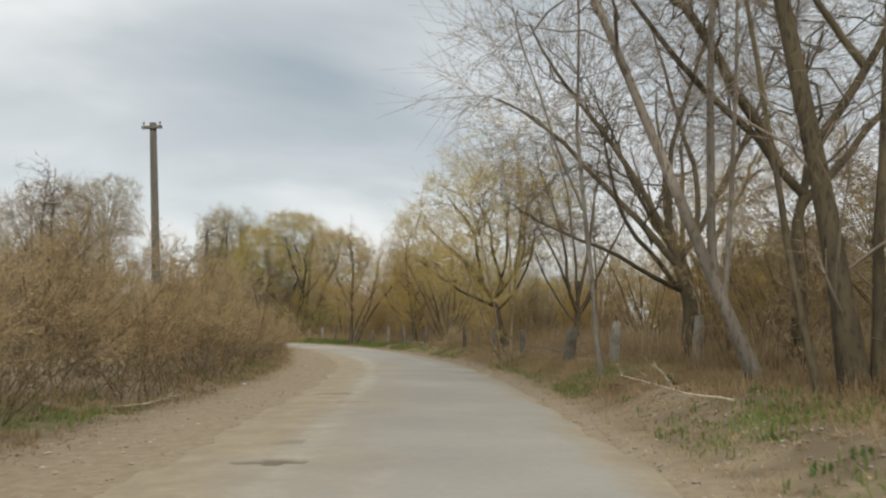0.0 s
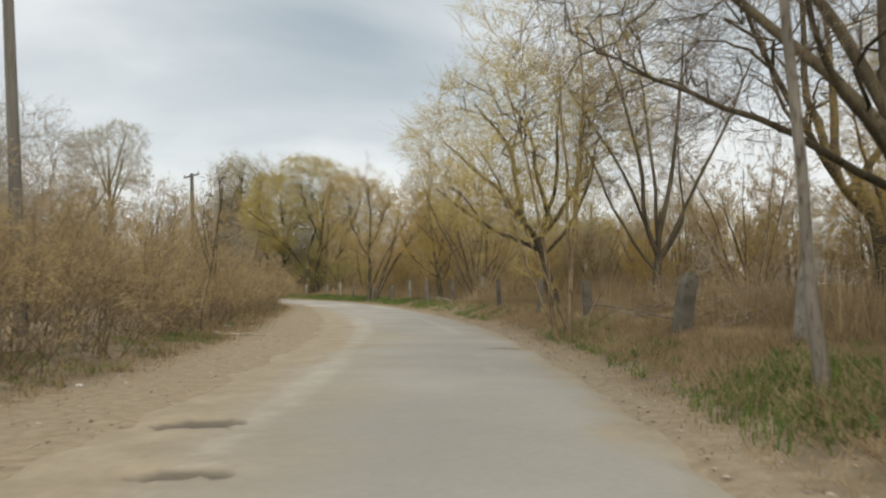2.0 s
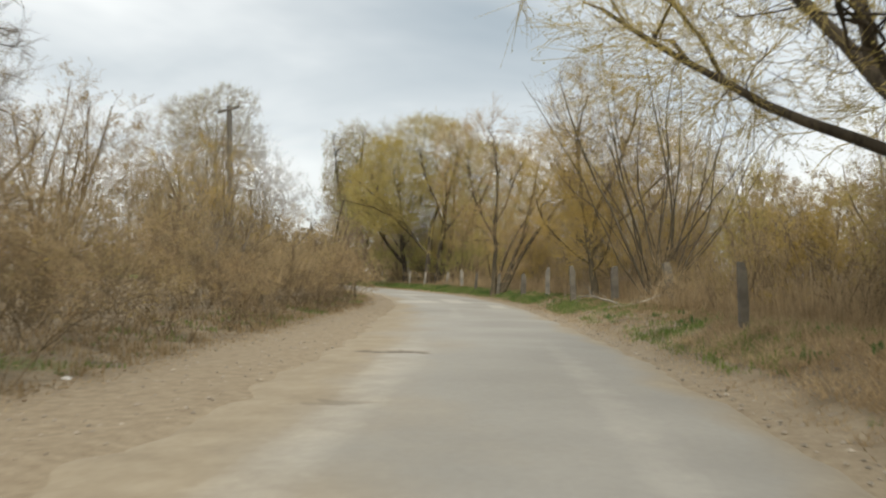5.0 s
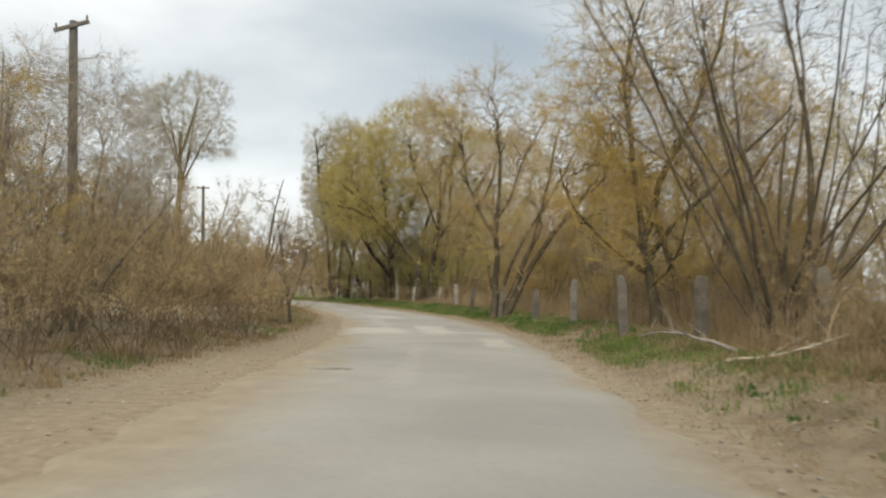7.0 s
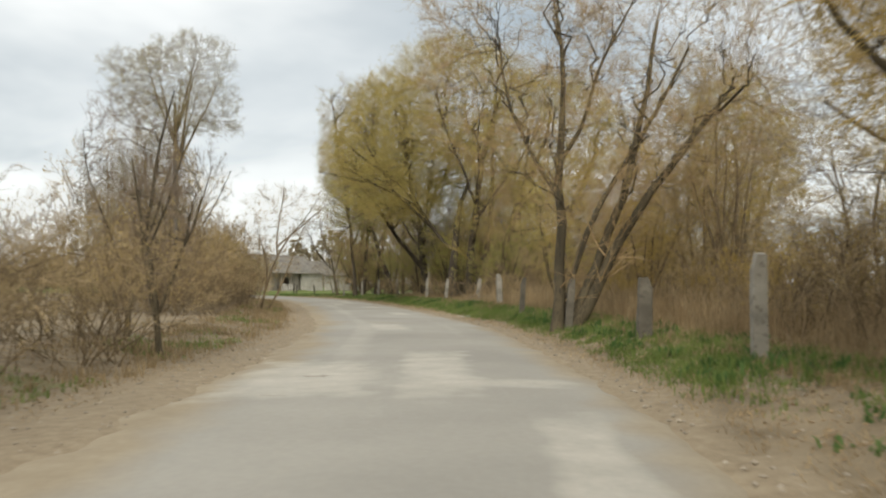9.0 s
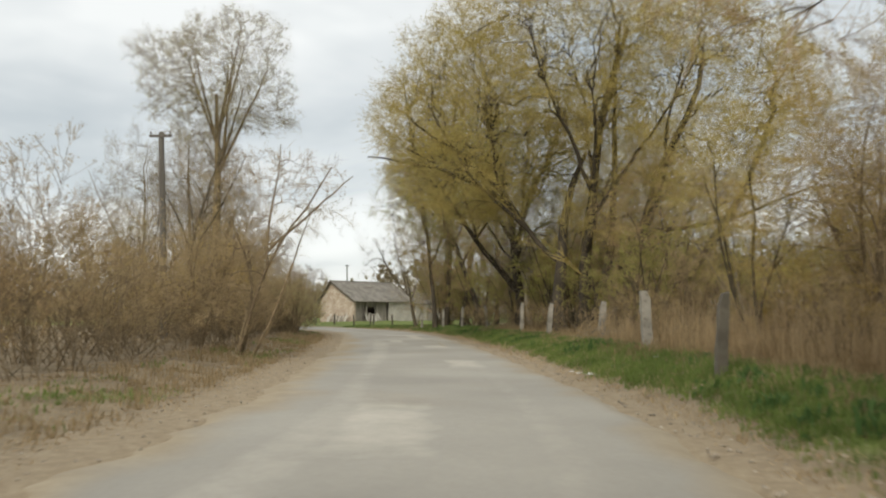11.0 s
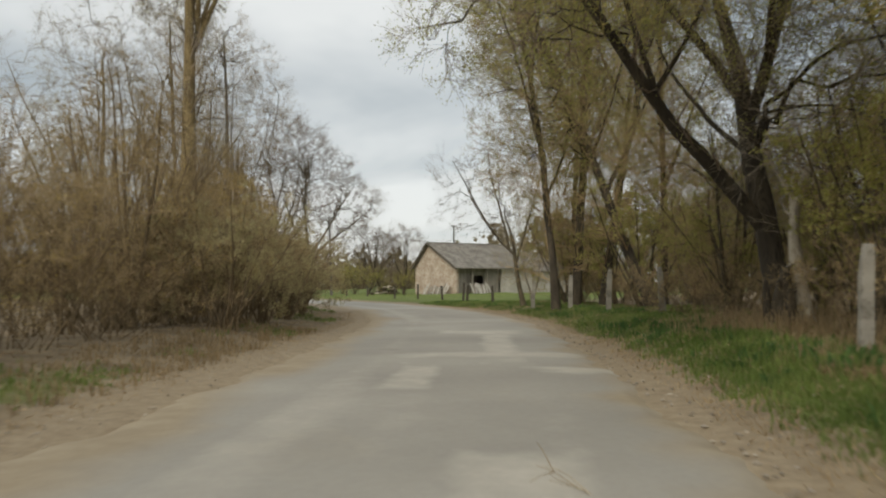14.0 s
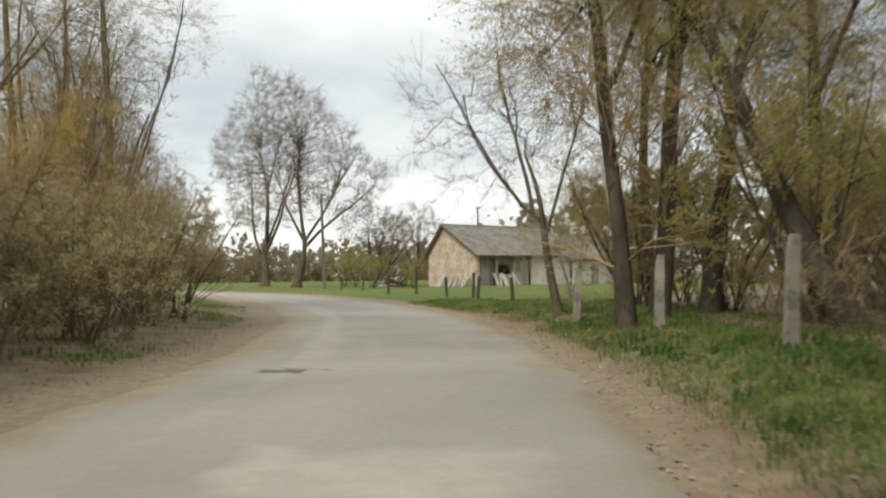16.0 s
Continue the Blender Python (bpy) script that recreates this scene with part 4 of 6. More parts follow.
own_tree(12.0, 43.2, "alder_tree", "dark forked tree with upright limbs", 8,
         [(0, 0, 0, -30, 5, 3.0, 0.17, 0.0), (-0.1, 0, 1.6, -78, 20, 7, 0.075, 0.05), (0, 0, 2.2, 10, 5, 7.5, 0.08, 0.01), (0.1, 0, 1.5, 80, 26, 6.5, 0.07, 0.07), (0, 0, 1.2, -100, 42, 5, 0.055, 0.12), (0, 0, 2.1, -60, 10, 7, 0.065, 0.01), (0, 0, 1.4, 60, 40, 5, 0.055, 0.08), (0, 0, 1.8, -90, 30, 6, 0.06, 0.03)],
         bark_dark, twig_dark, leaf_pale, crowns=[(-0.3, 0, 7.0, 3.2, 3.0, 3.5)], counts=(60, 280, 1500), fine=4400, leafs=3000, leaf_size=0.03, wander=0.10, low=60)
rg = random.Random(9)
own_tree(7.3, 67.4, "ash_clump", "fan of many slender grey stems from one stool", 9,
         [(rg.uniform(-0.4, 0.4), rg.uniform(-0.35, 0.35), 0, rg.choice((-90, 90, -90, 90, 0, 180)) + rg.uniform(-40, 40), rg.uniform(3, 36), rg.uniform(5.5, 9), rg.uniform(0.026, 0.055), rg.uniform(0.01, 0.05)) for _ in range(20)],
         bark_dark, twig_dark, leaf_tan, crowns=[(-2.2, 0, 6.4, 2.0, 2.0, 2.8), (0, 0, 7.4, 2.2, 2.2, 3.0), (2.2, 0, 6.4, 2.0, 2.0, 2.8), (0, 0, 3.6, 2.4, 1.8, 1.6)], counts=(90, 280, 1400), fine=3600, low=160, wander=0.09, lift=0.25)
own_tree(6.0, 72.6, "alder_tree", "slanting dark tree with orange-brown shoots", 10,
         [(0, 0, 0, -70, 20, 6.5, 0.12, 0.02), (0.1, 0, 0, 60, 25, 6, 0.1, 0.04), (0, 0.1, 1.2, -85, 60, 3, 0.05, 0.09)], bark_brown, twig_ochre, leaf_ochre,
         crowns=[(-1.2, 0, 5.4, 2.6, 2.6, 2.6), (1.6, 0.3, 5.4, 2.2, 2.2, 2.4)], counts=(34, 220, 1700), fine=6000, leafs=12000, leaf_size=0.03, low=60, wander=0.09)
own_tree(5.1, 71.2, "alder_tree", "bushy orange-brown tree with a crooked low limb and ivy-dark trunk", 11,
         [(0, 0, 0, 0, 3, 3.0, 0.18, 0.0), (0, 0, 1.5, -90, 62, 3.6, 0.06, 0.09), (0, 0, 2.2, -50, 14, 6.5, 0.09, 0.02), (0, 0, 2.4, 40, 16, 6.5, 0.09, 0.02), (0, 0, 2.0, 95, 42, 5, 0.07, 0.06), (0, 0, 1.2, 150, 55, 3, 0.05, 0.08)],
         bark_dark, twig_ochre, leaf_ochre, crowns=[(-0.3, 0, 5.8, 2.7, 2.6, 3.2), (-0.4, 0, 3.0, 2.3, 2.2, 1.7)], counts=(56, 400, 3200), fine=12000, leafs=30000, leaf_size=0.034, low=120, wander=0.14)
own_tree(-0.9, 85.8, "alder_tree", "several slanting mossy trunks from one root", 12,
         [(0, 0, 0, -60, 2, 8.5, 0.15, 0.0), (0.3, 0, 0, 62, 33, 7.5, 0.16, 0.08), (0.2, 0.1, 0, 70, 25, 8.5, 0.14, 0.03), (0.1, 0.3, 0, 10, 15, 8, 0.10, 0.01), (0, 0, 3.4, -85, 45, 5, 0.07, 0.08), (0.1, 0, 4.4, 60, 36, 5, 0.06, 0.05)],
         bark_dark, twig_brown, leaf_ochre, crowns=[(-0.8, 0, 7.6, 3.4, 3.2, 3.4), (3.0, 0.4, 6.6, 3.2, 3.0, 3.2), (1.0, 0, 4.4, 3.6, 3.0, 1.6)], counts=(80, 520, 3800), fine=13000, leafs=22000, leaf_size=0.035, low=120, wander=0.10)
own_tree(4.6, 99.5, "willow_tree", "round yellow-green willow behind the bank", 18,
         [(0, 0, 0, 0, 3, 5.5, 0.14, 0.0), (0, 0, 2.4, -80, 30, 4, 0.08, 0.05), (0, 0, 2.6, 80, 30, 4, 0.08, 0.05), (0, 0, 2.5, 10, 28, 4, 0.08, 0.05), (0, 0, 2.5, 180, 28, 4, 0.08, 0.05)],
         bark_dark, twig_willow, leaf_willow, crowns=[(0, 0, 6.2, 2.5, 2.4, 2.9)], counts=(40, 240, 1800), fine=7000, leafs=40000, leaf_size=0.05)
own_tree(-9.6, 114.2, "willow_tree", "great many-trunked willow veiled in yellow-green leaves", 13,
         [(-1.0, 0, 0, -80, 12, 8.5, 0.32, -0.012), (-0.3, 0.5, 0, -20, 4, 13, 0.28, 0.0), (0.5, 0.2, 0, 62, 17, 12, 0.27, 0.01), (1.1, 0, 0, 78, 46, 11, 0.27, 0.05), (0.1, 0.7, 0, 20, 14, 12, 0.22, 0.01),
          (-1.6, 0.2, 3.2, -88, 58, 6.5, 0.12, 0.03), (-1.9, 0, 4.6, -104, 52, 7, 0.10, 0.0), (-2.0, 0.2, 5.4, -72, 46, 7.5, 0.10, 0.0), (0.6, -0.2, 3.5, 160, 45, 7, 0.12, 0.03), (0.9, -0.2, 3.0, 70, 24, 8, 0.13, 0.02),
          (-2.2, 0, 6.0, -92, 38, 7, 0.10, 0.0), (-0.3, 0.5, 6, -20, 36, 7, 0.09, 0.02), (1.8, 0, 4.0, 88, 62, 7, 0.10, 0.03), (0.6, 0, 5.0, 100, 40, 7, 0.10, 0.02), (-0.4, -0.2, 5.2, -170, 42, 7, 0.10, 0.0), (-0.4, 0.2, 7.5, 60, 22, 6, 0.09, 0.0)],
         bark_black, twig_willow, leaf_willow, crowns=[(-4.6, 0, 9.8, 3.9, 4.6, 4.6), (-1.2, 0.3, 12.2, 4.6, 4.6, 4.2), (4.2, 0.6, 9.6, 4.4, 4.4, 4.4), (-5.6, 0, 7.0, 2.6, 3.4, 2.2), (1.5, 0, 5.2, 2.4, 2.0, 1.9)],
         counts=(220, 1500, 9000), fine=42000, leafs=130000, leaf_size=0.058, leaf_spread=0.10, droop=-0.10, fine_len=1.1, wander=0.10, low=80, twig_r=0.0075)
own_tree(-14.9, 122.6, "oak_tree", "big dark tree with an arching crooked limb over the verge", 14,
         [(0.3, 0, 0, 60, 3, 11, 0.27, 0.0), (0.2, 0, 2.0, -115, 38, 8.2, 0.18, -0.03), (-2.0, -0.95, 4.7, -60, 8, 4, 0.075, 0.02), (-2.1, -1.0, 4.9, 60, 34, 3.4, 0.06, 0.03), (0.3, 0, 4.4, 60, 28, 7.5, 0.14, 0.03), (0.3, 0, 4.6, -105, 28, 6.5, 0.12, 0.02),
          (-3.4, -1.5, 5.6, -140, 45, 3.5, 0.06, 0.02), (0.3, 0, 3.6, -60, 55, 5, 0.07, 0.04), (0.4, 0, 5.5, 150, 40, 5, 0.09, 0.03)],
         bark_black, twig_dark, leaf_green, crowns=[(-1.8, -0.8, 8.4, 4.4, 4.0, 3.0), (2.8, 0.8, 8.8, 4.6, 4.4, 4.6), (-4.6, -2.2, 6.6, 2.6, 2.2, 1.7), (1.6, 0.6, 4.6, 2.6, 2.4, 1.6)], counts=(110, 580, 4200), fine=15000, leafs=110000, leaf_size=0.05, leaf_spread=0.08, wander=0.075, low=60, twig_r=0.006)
own_tree(-14.1, 121.7, "snag", "bleached broken dead trunk beside the verge", 15, [(0, 0, 0, -40, 3, 3.0, 0.19, 0.0), (0.1, 0, 2.3, 62, 20, 3.2, 0.11, 0.0), (0, 0, 2.4, -90, 30, 1.2, 0.06, 0.0), (0.2, 0, 2.8, 20, 34, 1.8, 0.05, 0.0)], wood_pale, twig_grey, limbs=6, branches=8, shoots=20, limb_len=0.2)
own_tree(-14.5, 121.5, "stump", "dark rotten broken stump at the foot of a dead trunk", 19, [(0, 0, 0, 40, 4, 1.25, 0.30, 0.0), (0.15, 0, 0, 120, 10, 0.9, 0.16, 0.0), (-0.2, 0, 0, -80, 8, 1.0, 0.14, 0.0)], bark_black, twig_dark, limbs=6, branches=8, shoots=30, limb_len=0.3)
own_tree(-16.2, 99.9, "willow_shrub", "leaning many-stemmed brown willow at the edge of the thicket", 59,
         [(0, 0, 0, 66, 22, 6.0, 0.055, 0.01), (0.1, 0.1, 0, 60, 12, 3.6, 0.05, -0.02), (0.7, 0.3, 2.6, -60, 14, 3.6, 0.045, 0.02), (0.9, 0.4, 2.9, 70, 42, 3.2, 0.045, 0.04), (0.3, 0.3, 0, 80, 34, 4.4, 0.045, 0.03), (-0.2, 0.3, 0, 20, 14, 4, 0.04, 0.01)],
         bark_brown, twig_tan, leaf_tan, crowns=[(1.2, 0.5, 4.4, 1.9, 1.8, 1.7), (0, 0, 2.4, 1.7, 1.7, 1.4)], counts=(30, 140, 800), fine=2200, leafs=3000, leaf_size=0.035, low=80, wander=0.09)
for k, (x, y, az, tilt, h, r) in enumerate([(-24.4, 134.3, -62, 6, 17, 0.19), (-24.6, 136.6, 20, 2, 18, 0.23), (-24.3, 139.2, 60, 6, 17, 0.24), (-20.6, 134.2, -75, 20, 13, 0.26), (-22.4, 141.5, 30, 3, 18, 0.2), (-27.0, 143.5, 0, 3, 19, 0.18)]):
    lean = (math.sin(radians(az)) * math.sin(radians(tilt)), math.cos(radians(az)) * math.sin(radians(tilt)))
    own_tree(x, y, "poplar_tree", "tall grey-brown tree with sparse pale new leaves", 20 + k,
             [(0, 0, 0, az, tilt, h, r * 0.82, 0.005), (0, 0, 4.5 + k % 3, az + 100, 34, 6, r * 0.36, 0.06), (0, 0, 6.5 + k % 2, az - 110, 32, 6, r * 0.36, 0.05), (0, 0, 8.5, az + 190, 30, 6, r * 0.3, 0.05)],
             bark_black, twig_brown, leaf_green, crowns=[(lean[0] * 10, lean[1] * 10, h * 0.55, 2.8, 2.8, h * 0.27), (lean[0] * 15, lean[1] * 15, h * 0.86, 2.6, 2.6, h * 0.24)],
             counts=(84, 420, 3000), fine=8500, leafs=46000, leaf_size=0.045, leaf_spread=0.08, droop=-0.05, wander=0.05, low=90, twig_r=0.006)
own_tree(-40.2, 131.1, "poplar_tree", "tall ochre-barked poplar with a thick trunk and rounded pale crown", 55,
         [(0, 0, 0, -90, 1.5, 17, 0.42, 0.0)] + [(0, 0, 11 + 0.45 * q, 67 * q, 20 + 6 * (q % 3), 7.5, 0.12, 0.03) for q in range(8)] + [(0, 0, 5 + 0.8 * q, 100 * q + 40, 42, 4, 0.05, 0.05) for q in range(4)],
         bark_ochre, twig_grey, leaf_pale, crowns=[(-0.4, 0, 18.4, 5.4, 5.2, 5.2)], counts=(110, 520, 3400), fine=9000, leafs=60000, leaf_size=0.06, leaf_spread=0.1, low=200, twig_r=0.008, wander=0.02)
for x, y, h, seed in ((-8.8, 79.6, 5.3, 56), (-6.6, 77.4, 3.6, 58)):
    own_tree(x, y, "sapling", "slender dark bare sapling in the gap of the thicket", seed,
             [(0, 0, 0, -40, 3, h, 0.06, 0.0), (0, 0, 0.22 * h, 80, 20, h * 0.6, 0.035, 0.05), (0, 0, 0.2 * h, -90, 22, h * 0.6, 0.035, 0.06), (0, 0, 0.3 * h, 40, 20, h * 0.55, 0.03, 0.04)], bark_dark, twig_dark,
             crowns=[(0, 0, h * 0.68, h * 0.2, h * 0.2, h * 0.34)], counts=(20, 90, 500), fine=1200, low=40)
own_tree(-27.9, 139.0, "leaning_tree", "thin bare tree leaning towards the lane", 30,
         [(0, 0, 0, -68, 14, 4.6, 0.13, -0.07), (-1.0, 0.4, 2.4, -60, 58, 4.6, 0.06, 0.03), (-1.0, 0.4, 2.8, -40, 22, 5, 0.06, 0.02), (-0.6, 0.2, 2.0, 20, 16, 5, 0.05, 0.03), (-1.8, 0.6, 3.4, -110, 40, 4, 0.05, 0.04)], bark_dark, twig_dark,
         crowns=[(-2.9, 1.0, 5.2, 2.6, 2.2, 2.2), (-0.6, 0.2, 6.0, 1.8, 1.8, 2.0)], counts=(30, 160, 900), fine=1800, lift=0.2, wander=0.05)
for k, (x, y, h) in enumerate([(-48.0, 132.0, 15), (-45.8, 139.0, 17), (-45.5, 128.5, 9), (-49.5, 140.0, 15), (-46.0, 136.0, 17)]):
    own_tree(x, y, "poplar_tree", "tall many-stemmed grey tree above the thicket", 36 + k,
             [(0, 0, 0, 40 * k, 4, h * 0.85, 0.16, 0.0)] + [(0.3 * math.cos(q), 0.3 * math.sin(q), 0.9 + q, 72 * q, 18 + 3 * q, h * 0.6, 0.06, 0.04) for q in range(4)],
             bark_grey if k % 2 else bark_ochre, (twig_grey, twig_tan)[k % 2], (leaf_pale, leaf_tan)[k % 2], crowns=[(0, 0, h * 0.66, h * 0.2, h * 0.2, h * 0.34), (0, 0, h * 0.3, h * 0.13, h * 0.13, h * 0.2)],
             counts=(60, 320, 2200), fine=6500, leafs=14000, leaf_size=0.05, wander=0.05, low=60)
own_tree(-85.1, 187.5, "ash_tree", "dark bare tree dividing low into ascending limbs", 44,
         [(0, 0, 0, -90, 4, 4.5, 0.55, 0.0)] + [(0, 0, 2.6 + 0.4 * q, az, tl, 11, 0.18, 0.06) for q, (az, tl) in enumerate(((-80, 40), (-25, 18), (50, 16), (100, 38), (170, 28), (-60, 10)))],
         bark_dark, twig_dark, crowns=[(-0.5, 0, 14, 6.0, 6.0, 7.6)], counts=(120, 560, 3400), fine=6500, twig_r=0.013, fine_len=1.0, wander=0.09)
own_tree(-78.3, 185.0, "ash_tree", "dark bare tree with one long limb reaching over the field", 45,
         [(0, 0, 0, 80, 8, 5.0, 0.5, 0.0), (0.3, 0, 4.0, 50, 6, 10, 0.22, 0.0), (0.3, 0, 4.2, 85, 52, 10, 0.18, 0.04), (0.3, 0, 4.6, -70, 30, 9, 0.16, 0.04), (0.3, 0, 4.6, 100, 30, 10, 0.16, 0.03)],
         bark_dark, twig_dark, crowns=[(1.0, 0, 14.5, 5.0, 5.0, 7.0), (6.5, 0, 10.5, 4.5, 4.2, 4.6)], counts=(110, 520, 3200), fine=6000, twig_r=0.013, fine_len=1.0, wander=0.09)
for k, (x, y) in enumerate([(-70.5, 187.5), (-67.5, 190.5), (-74.5, 196.0)]):
    own_tree(x, y, "apple_tree", "small bare orchard tree in the yard grass", 48 + k, [(0, 0, 0, 90 * k, 18, 2.6, 0.2, 0.0)] + [(0, 0, 1.7, az, 42, 5, 0.11, 0.05) for az in (-90, -20, 60, 130)],
             bark_dark, twig_dark, crowns=[(0.4, 0, 5.2, 3.4, 3.4, 3.0)], counts=(36, 200, 1300), fine=2400, twig_r=0.01, wander=0.08)
for x, y, az, tilt, h, seed in ((-1.5, 44.4, 90, 6, 4.7, 71), (-0.9, 41.4, 90, 12, 3.9, 72), (-1.9, 25.6, -60, 6, 4.6, 74), (-3.4, 27.5, 90, 4, 5.0, 75)):
    own_tree(x, y, "sapling", "thin bare sapling standing above the thicket", seed,
             [(0, 0, 0, az, tilt, h, 0.026, 0.0), (0, 0, 0.45 * h, az + 120, 26, h * 0.45, 0.014, 0.04), (0, 0, 0.5 * h, az - 110, 26, h * 0.4, 0.014, 0.05)], bark_dark, twig_dark,
             crowns=[(h * 0.7 * math.sin(radians(az)) * math.sin(radians(tilt)), 0, h * 0.76, h * 0.17, h * 0.17, h * 0.24)], counts=(14, 50, 160), fine=300, wander=0.05)
own_tree(-25.9, 109.3, "sapling", "dark forked sapling rising out of the thicket", 57,
         [(0, 0, 0, 20, 9, 8.5, 0.1, 0.0), (0, 0, 3.4, 60, 32, 5, 0.055, 0.04), (0, 0, 3.8, -90, 30, 4, 0.045, 0.05)], bark_dark, twig_grey, limbs=22, branches=80, shoots=500, fine=900, lo=0.4, limb_angle=36)

# ---------------------------------------------------------------- repeated trees and thickets
def kind_bush(seed, h, twig, leaf, n=26, leafs=500, bark=None, fine=1500):
    r = random.Random(seed)
    stems = [(r.uniform(-0.9, 0.9), r.uniform(-0.7, 0.7), 0, r.uniform(0, 360), r.uniform(4, 52), h * r.uniform(0.5, 1.15), r.uniform(0.008, 0.018), r.uniform(-0.08, 0.05)) for _ in range(n)]
    return grow(seed, stems, bark or bark_brown, twig, leaf, limbs=70, branches=150, shoots=520, fine=fine, leafs=leafs, limb_len=0.45, limb_angle=32, branch_len=0.6, twig_len=0.7, lo=0.1, twig_r=0.005, sides=3, wander=0.1, leaf_size=0.038, lean_mesh=True)


def kind_tree(seed, h, bark, twig, leaf, n, leafs, spread=24, **how):
    r = random.Random(seed)
    stems = [(r.uniform(-0.3, 0.3), r.uniform(-0.3, 0.3), 0, 360 / n * k + r.uniform(-30, 30), r.uniform(4, spread), h * r.uniform(0.75, 1.05), r.uniform(0.055, 0.10) * h / 9, 0.015) for k in range(n)]
    opt = dict(limbs=34, branches=170, shoots=1200, fine=4800, lo=0.15, lean_mesh=True, wander=0.07)
    opt.update(how)
    return grow(seed, stems, bark, twig, leaf, leafs=leafs, **opt)


def wood_tree(seed, h, bark, twig, leaf, n, leafs, wide):
    """A tree of the roadside wood: a few stems under a rounded, lumpy crown."""
    r = random.Random(seed)
    stems = [(r.uniform(-0.25, 0.25), r.uniform(-0.25, 0.25), 0, 360 / n * k + r.uniform(-30, 30), r.uniform(4, 26), h * r.uniform(0.5, 0.75), r.uniform(0.06, 0.105) * h / 9, r.uniform(0.0, 0.05)) for k in range(n)]
    w = h * wide
    crowns = [(r.uniform(-0.2, 0.2) * w, r.uniform(-0.2, 0.2) * w, h * 0.66, w, w, h * 0.34), (r.uniform(-0.5, 0.5) * w, r.uniform(-0.5, 0.5) * w, h * 0.42, w * 0.8, w * 0.8, h * 0.24)]
    return canopy(seed, stems, crowns, bark, twig, leaf, counts=(30, 190, 1500), fine=5200, leafs=leafs, leaf_size=0.04, leaf_spread=0.06, lean_mesh=True, wander=0.09, low=50, sides=6)


def as_source(name, meshes, label, category, group):
    return plant(name, meshes, pose(0, 0, -60), label, category, group)


def scatter(sources, places, seed):
    """Puts each place's plant; the first use of a source is the source itself."""
    r = random.Random(seed)
    fresh = {id(s): True for s in sources}
    for x, y, s, k in places:
        src = sources[k % len(sources)]
        m = pose(x, y, gz(x, y) - 0.08, r.uniform(-3, 3), r.uniform(-3, 3), r.uniform(0, 360)) @ Matrix.Diagonal((s, s, s * r.uniform(0.92, 1.1), 1))
        if fresh[id(src)]:
            src.matrix_world, fresh[id(src)] = m, False
        else:
            c = copy_thing(src, Matrix())
            c.matrix_world = m


def along(y, off_left=None, off_right=None):
    """A place beside the road: metres left of the shoulder, or right of the asphalt, where the right edge has this y."""
    i = int(np.argmin(np.abs(LINE[:, 1] - y)))
    u = road_width(LINE[i, 1]) + dirt_width(LINE[i, 1]) + off_left if off_left is not None else -off_right
    p = LINE[i] + LINE_N[i] * u
    return float(p[0]), float(p[1])


bushes = [as_source("bush", kind_bush(60 + k, h, tw, lf, leafs=nl), lab, "bush", "thicket beside the lane") for k, (h, tw, lf, nl, lab) in enumerate([
    (3.0, twig_tan, leaf_tan, 1800, "dense brown leafless bush beside the dirt shoulder"), (3.6, twig_tan, leaf_tan, 2000, "tan twiggy bush with dry leaves"),
    (2.6, twig_brown, leaf_tan, 1200, "low brown bush of tangled twigs"), (3.3, twig_tan, leaf_ochre, 2000, "ochre bush breaking into bud")])]
r5 = random.Random(5)
spots = []
y = 6.0
while y < 142.5:
    for row, (o0, o1) in enumerate(((1.0, 1.8), (2.8, 4.2), (5.4, 7.5))):
        if row == 2 and r5.random() < 0.4:
            continue
        if 74 < y < 92 and (row < 2 or r5.random() < 0.5) and r5.random() < 0.75:
            continue
        back = float(np.interp(y, [84, 92, 116, 122, 130], [0, 1.5, 1.7, 1.8, 1.1]))
        bx, by = along(y + r5.uniform(-0.6, 0.6), off_left=r5.uniform(o0, o1) + back)
        spots.append((bx, by, r5.uniform(0.8, 1.05) * (0.85 if row == 0 else 1.1) * (1.25 if y > 121 else 0.85 if 34 < y < 62 else 1), r5.randrange(4)))
    y += 2.3
scatter(bushes, spots, 6)
tall_bush = [as_source("tall_shrub", kind_tree(70 + k, 7.4, bark_brown, tw, lf, 9, 9000, spread=20, limbs=60, branches=200, shoots=1400, fine=5200, lo=0.1, limb_angle=34, leaf_size=0.045), lab, "shrub", "tall shrubs")
             for k, (tw, lf, lab) in enumerate([(twig_tan, leaf_tan, "tall orange-brown shrub with many stems"), (twig_ochre, leaf_ochre, "tall ochre shrub coming into leaf")])]
scatter(tall_bush, [(*along(yy, off_left=o), s, k) for yy, o, s, k in ((105.8, 3.2, 0.58, 0), (112.5, 3.6, 0.5, 1), (116, 3.9, 0.55, 0), (120.5, 4.2, 0.5, 0), (122.8, 4.2, 0.82, 0), (125.8, 4.6, 0.78, 0), (66, 4.6, 0.7, 1), (56, 5.5, 0.7, 0), (128, 5.0, 0.6, 1), (132, 5.0, 0.65, 0), (136, 4.2, 0.65, 1))] + [(-45.2, 138.2, 1.15, 0), (-43.0, 136.0, 1.05, 0), (-41.0, 134.2, 0.85, 1), (-48.0, 139.8, 0.9, 0)], 7)

